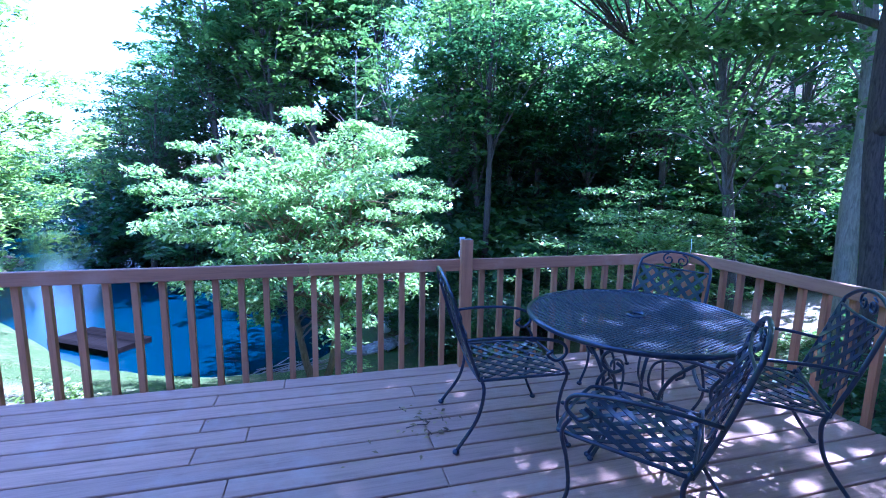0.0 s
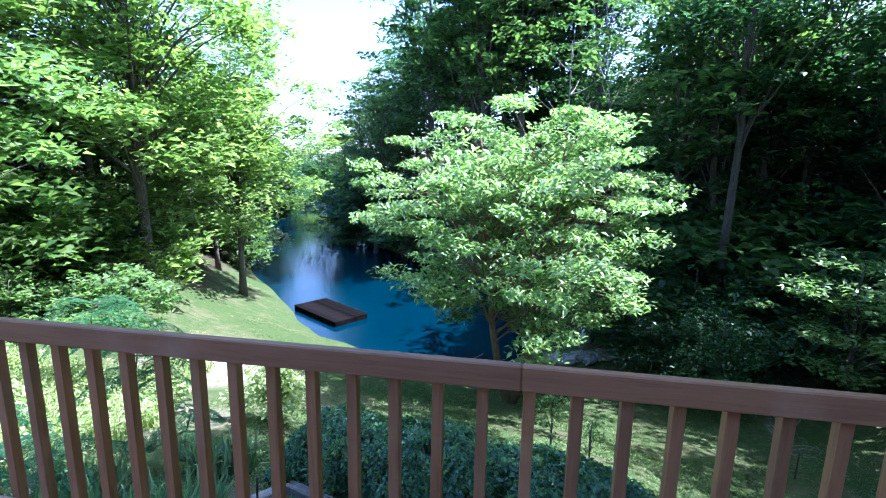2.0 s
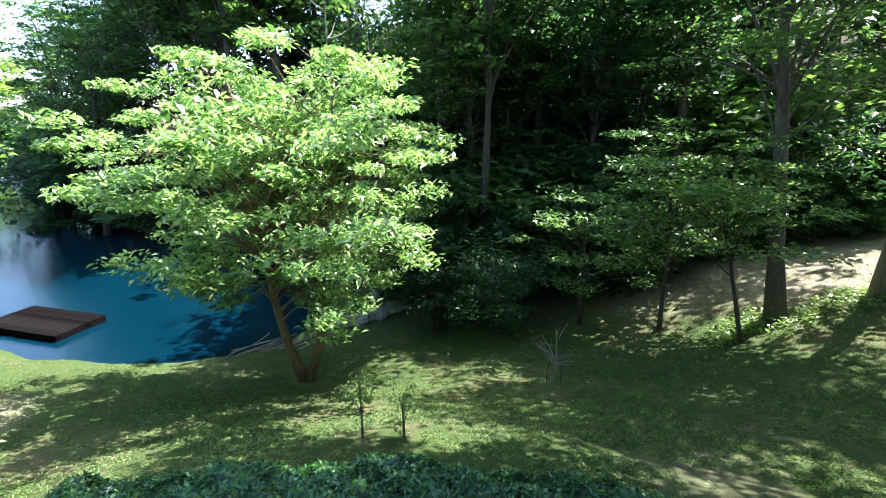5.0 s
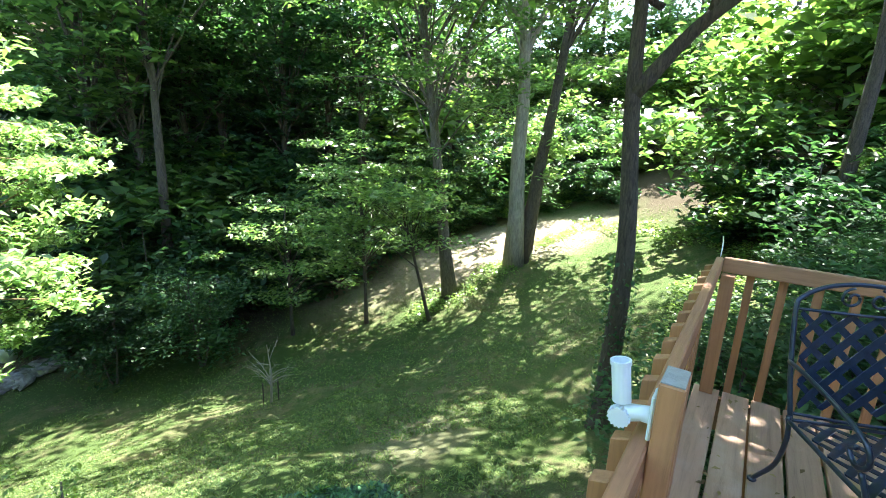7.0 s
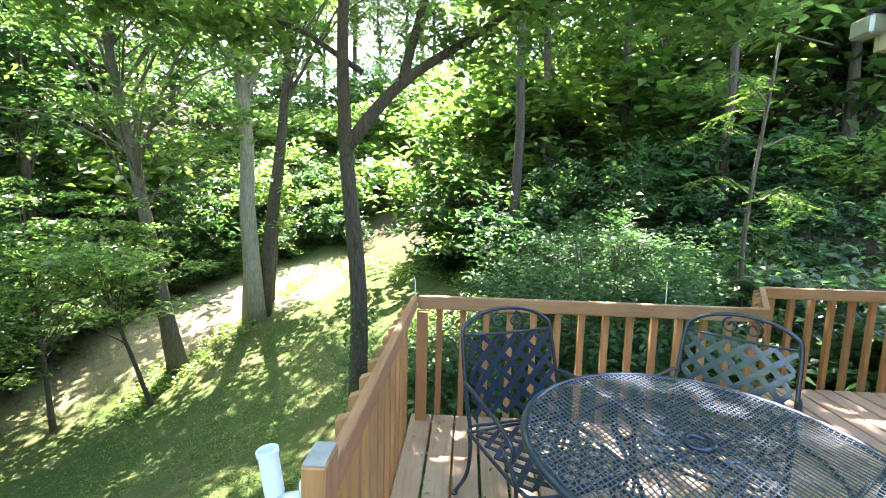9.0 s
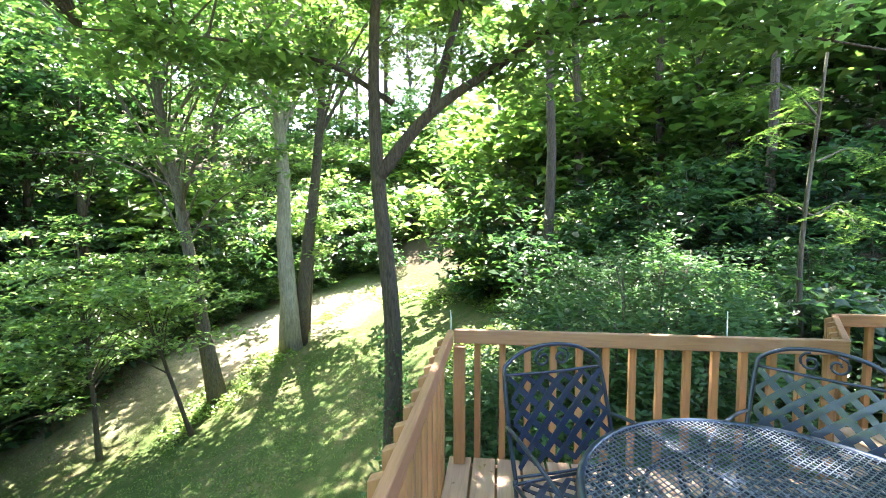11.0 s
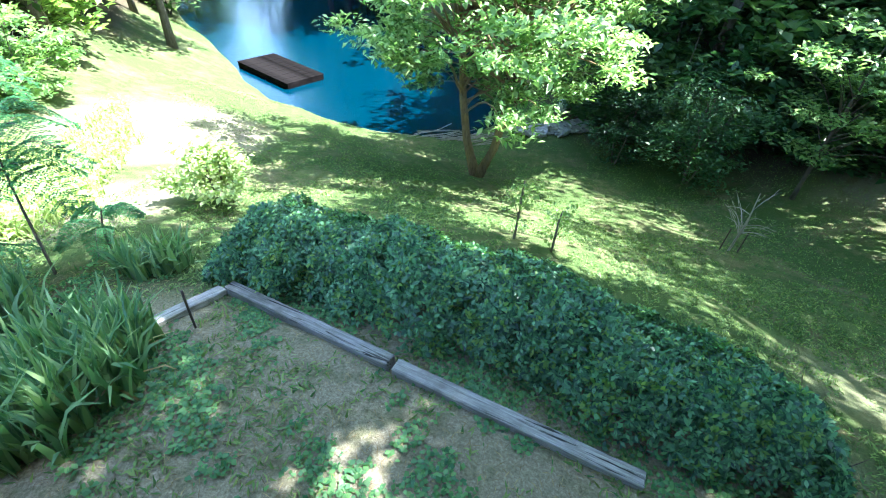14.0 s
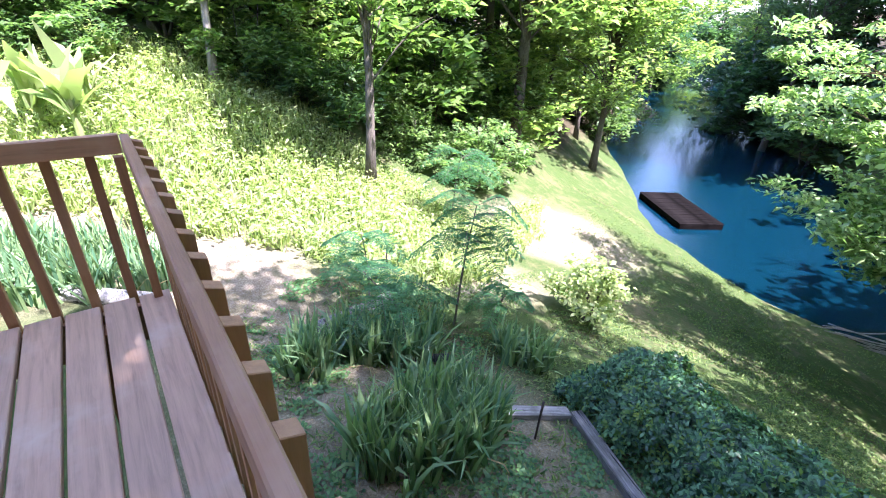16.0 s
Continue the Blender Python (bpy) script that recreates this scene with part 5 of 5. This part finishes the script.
def build_lawn():
    """Short blades and clover over the soil near the deck, and coarser tufts farther down."""
    ob = tagged(new("lawn_grass"), "thin patchy lawn grass and clover on the slope", "grass", kind="stuff")
    rng = np.random.default_rng(88)
    n = 90000
    x, y = rng.uniform(-9.0, 7.5, n), rng.uniform(0.3, 9.0, n)
    patch = np.sin(x * 1.7 + 0.6 * y) + np.sin(y * 2.3 - x * 0.9) + 0.8 * np.sin(x * 4.1 + y * 3.3) + 0.6 * np.sin(x * 9.3 - y * 7.1)
    k = patch + rng.normal(0, 0.55, n) > 0.15
    xy = np.stack([x[k], y[k]], 1)
    m = len(xy)
    leaf_mesh("near_blades", np.concatenate([xy, heights(xy)[:, None] + 0.018], 1), 0.085 * (0.5 + rng.random(m)), GRASS_BLADE, rng, 0.3, 0.2, ob)
    n = 60000
    x, y = rng.uniform(-9.0, 3.2, n), rng.uniform(0.3, 4.4, n)
    patch = np.sin(x * 2.3 - 0.9 * y) + np.sin(y * 3.1 + x * 1.3) + 0.9 * np.sin(x * 6.1 + y * 5.3) + 0.6 * np.sin(x * 13 - y * 11)
    k = patch + rng.normal(0, 0.3, n) > 0.5
    xy = np.stack([x[k], y[k]], 1)
    leaf_mesh("clover", np.concatenate([xy, heights(xy)[:, None] + 0.015 + 0.025 * rng.random(len(xy))[:, None]], 1), 0.05 * (0.6 + 0.8 * rng.random(len(xy))), LEAF_CLOVER, rng, 0.6, 0.75, ob, "low clover leaves in the thin grass")
    n = 9000
    x, y = rng.uniform(-9.0, 3.2, n), rng.uniform(0.3, 4.0, n)
    xy = np.stack([x, y], 1)
    leaf_mesh("straw", np.concatenate([xy, heights(xy)[:, None] + 0.012], 1), 0.085 * (0.4 + rng.random(n)), LEAF_DEAD, rng, 0.88, 0.07, ob, "dry straw stalks on the soil")
    n = 110000
    az, d = np.radians(rng.uniform(-38, 84, n)), 8 + 18 * rng.random(n) ** 1.1
    xy = np.stack([-1 + np.sin(az) * d, np.cos(az) * d], 1)
    patch = np.sin(xy[:, 0] * 1.1 + 0.5 * xy[:, 1]) + np.sin(xy[:, 1] * 1.7 - xy[:, 0] * 0.8) + 0.8 * np.sin(xy[:, 0] * 3.7 + xy[:, 1] * 2.9)
    z = heights(xy)
    m = (z > WATER_Z + 0.05) & (patch + rng.normal(0, 0.7, n) > -0.3)
    leaf_mesh("far_blades", np.concatenate([xy[m], z[m][:, None] + 0.02], 1), 0.085 * (0.6 + 0.8 * rng.random(int(m.sum()))), GRASS_BLADE, rng, 0.15, 0.25, ob)


build_lawn()


def build_ivy_bank():
    ob = tagged(new("ground_cover"), "low leafy ground cover on the bank", "ground cover", kind="stuff")
    rng = np.random.default_rng(91)
    n = 9000
    az, d = rng.uniform(52, 100, n), rng.uniform(9, 30, n)
    edge = np.interp(az, [52, 60, 66, 72, 100], [17.5, 19.0, 21.5, 26, 14])
    k = (np.abs(d - edge + 0.5 * np.sin(az)) < 1.0) | ((az > 84) & (d > 9) & (d < 16) & (rng.random(n) < 0.7))
    a = np.radians(az[k])
    xy = np.stack([-1 + np.sin(a) * d[k], np.cos(a) * d[k]], 1)
    c = np.concatenate([xy, heights(xy)[:, None] + 0.12], 1)
    pts = sprays(rng, c, np.full(len(c), 0.35), 8, 0.5)
    leaf_mesh("leaves", pts, 0.13 * (0.5 + rng.random(len(pts))), LEAF_LIME, rng, 0.6, 0.6, ob)


build_ivy_bank()


def build_banana():
    b = thing("banana_plant", "sunlit banana plant with broad arching leaves", "banana plant")
    x, y = -14.6, -1.0
    pl = [(x + dx, y + dy, height(x, y) + 0.5) for dx, dy in ((0, 0), (0.9, 0.6), (-0.6, 0.8), (0.5, -0.9))]
    blades("leaves", pl, 1.6, 0.36, LEAF_WEED, 95, b, 0.8, 0.6, 10)
    for p in pl:
        link_mesh("stalk", *tube_arrays([(p[0], p[1], p[2] - 0.7), (p[0], p[1], p[2] + 0.3)], [0.09, 0.06], 8), LEAF_WEED, b)


build_banana()


def build_debris():
    ob = tagged(new("fallen_leaves"), "a few dry leaves and twigs on the deck boards", "leaves", kind="stuff")
    rng = np.random.default_rng(97)
    n = 40
    xy = np.concatenate([rng.normal((-0.46, -0.77), (0.09, 0.10), (n, 2)), rng.uniform((-4, -3), (2, -0.05), (30, 2)), rng.uniform((1.0, -0.5), (2.0, -0.02), (24, 2))])
    c = np.concatenate([xy, np.full((len(xy), 1), 0.012)], 1)
    leaf_mesh("leaves", c, 0.035 * (0.5 + rng.random(len(c))), LEAF_DEAD, rng, 0.85, 0.5, ob)
    v, f = [], []
    r = random.Random(98)
    for i in range(9):
        x, y, a = -0.46 + r.gauss(0, 0.09), -0.77 + r.gauss(0, 0.1), r.uniform(0, 6.28)
        tube_arrays([(x, y, 0.006), (x + 0.06 * math.cos(a), y + 0.06 * math.sin(a), 0.012)], 0.003, 4, v, f)
    link_mesh("twigs", v, f, BARK_DARK, ob)


build_debris()


def build_dead_tree(az, d, tall, seed):
    t = thing("dead_tree", "bare pale dead tree among the green woods", "tree", group="dead trees")
    r = random.Random(seed)
    p = polar(az, d)
    z = height(p.x, p.y)
    v, f = [], []
    tip = Vector((p.x + r.uniform(-1, 1), p.y, z + tall))
    line = smooth_line([(p.x, p.y, z - 0.2), (p.x + 0.2, p.y, z + tall * 0.5), tip], 6)
    tube_arrays(line, [0.12 - 0.1 * i / (len(line) - 1) for i in range(len(line))], 7, v, f)
    for i in range(12):
        o = line[r.randrange(5, len(line))]
        a, l = r.uniform(0, 6.28), r.uniform(1.2, 3.2)
        e = o + Vector((math.cos(a) * l * 0.7, math.sin(a) * l * 0.7, l * r.uniform(0.3, 0.9)))
        tube_arrays(smooth_line([o, o.lerp(e, 0.5) + Vector((0, 0, -0.15)), e], 3), [0.045 - 0.006 * k for k in range(7)], 5, v, f)
    link_mesh("trunk", v, f, BARK_PALE, t, smooth=True)


build_dead_tree(4.6, 27, 17, 101)
build_dead_tree(10.6, 26, 15, 102)


def build_arching_branches():
    """Leafy low branches of walnut that hang before the dark slope."""
    rng, r = np.random.default_rng(111), random.Random(111)
    for (az, d, zt, turn) in ((123, 9.5, 3.0, 1),):
        root = thing("branch_tree", "thin woodland sapling with drooping compound leaves", "tree", group="walnut saplings")
        p = polar(az, d)
        z = height(p.x, p.y)
        v, f, cs = [], [], []
        top = Vector((p.x, p.y, zt + 1.0))
        tube_arrays(smooth_line([(p.x, p.y, z - 0.1), (p.x + 0.2, p.y + 0.1, (z + zt) / 2), top], 5), [0.06 - 0.004 * k for k in range(11)], 7, v, f)
        for k in range(8):
            a, l = r.uniform(0, 6.28), r.uniform(1.2, 2.3)
            o = Vector((p.x + 0.1, p.y, zt - r.uniform(-0.8, 1.6)))
            e = o + Vector((math.cos(a) * l, math.sin(a) * l, r.uniform(-0.5, 0.4)))
            line = smooth_line([o, o.lerp(e, 0.5) + Vector((0, 0, 0.25)), e], 8)
            tube_arrays(line, [0.02 - 0.001 * i for i in range(len(line))], 5, v, f, cap=False)
            for q in line[4:]:
                b = r.uniform(0, 6.28)
                for j in range(9):
                    for s in (-1, 1):
                        cs.append(q + Vector((math.cos(b) * 0.05 * j - s * math.sin(b) * 0.05, math.sin(b) * 0.05 * j + s * math.cos(b) * 0.05, -0.02 * j)))
        link_mesh("trunk", v, f, BARK, root, smooth=True)
        leaf_mesh("crown", np.array([c[:] for c in cs]), np.full(len(cs), 0.095), LEAF_WOOD, rng, 0.75, 0.35, root)


build_arching_branches()
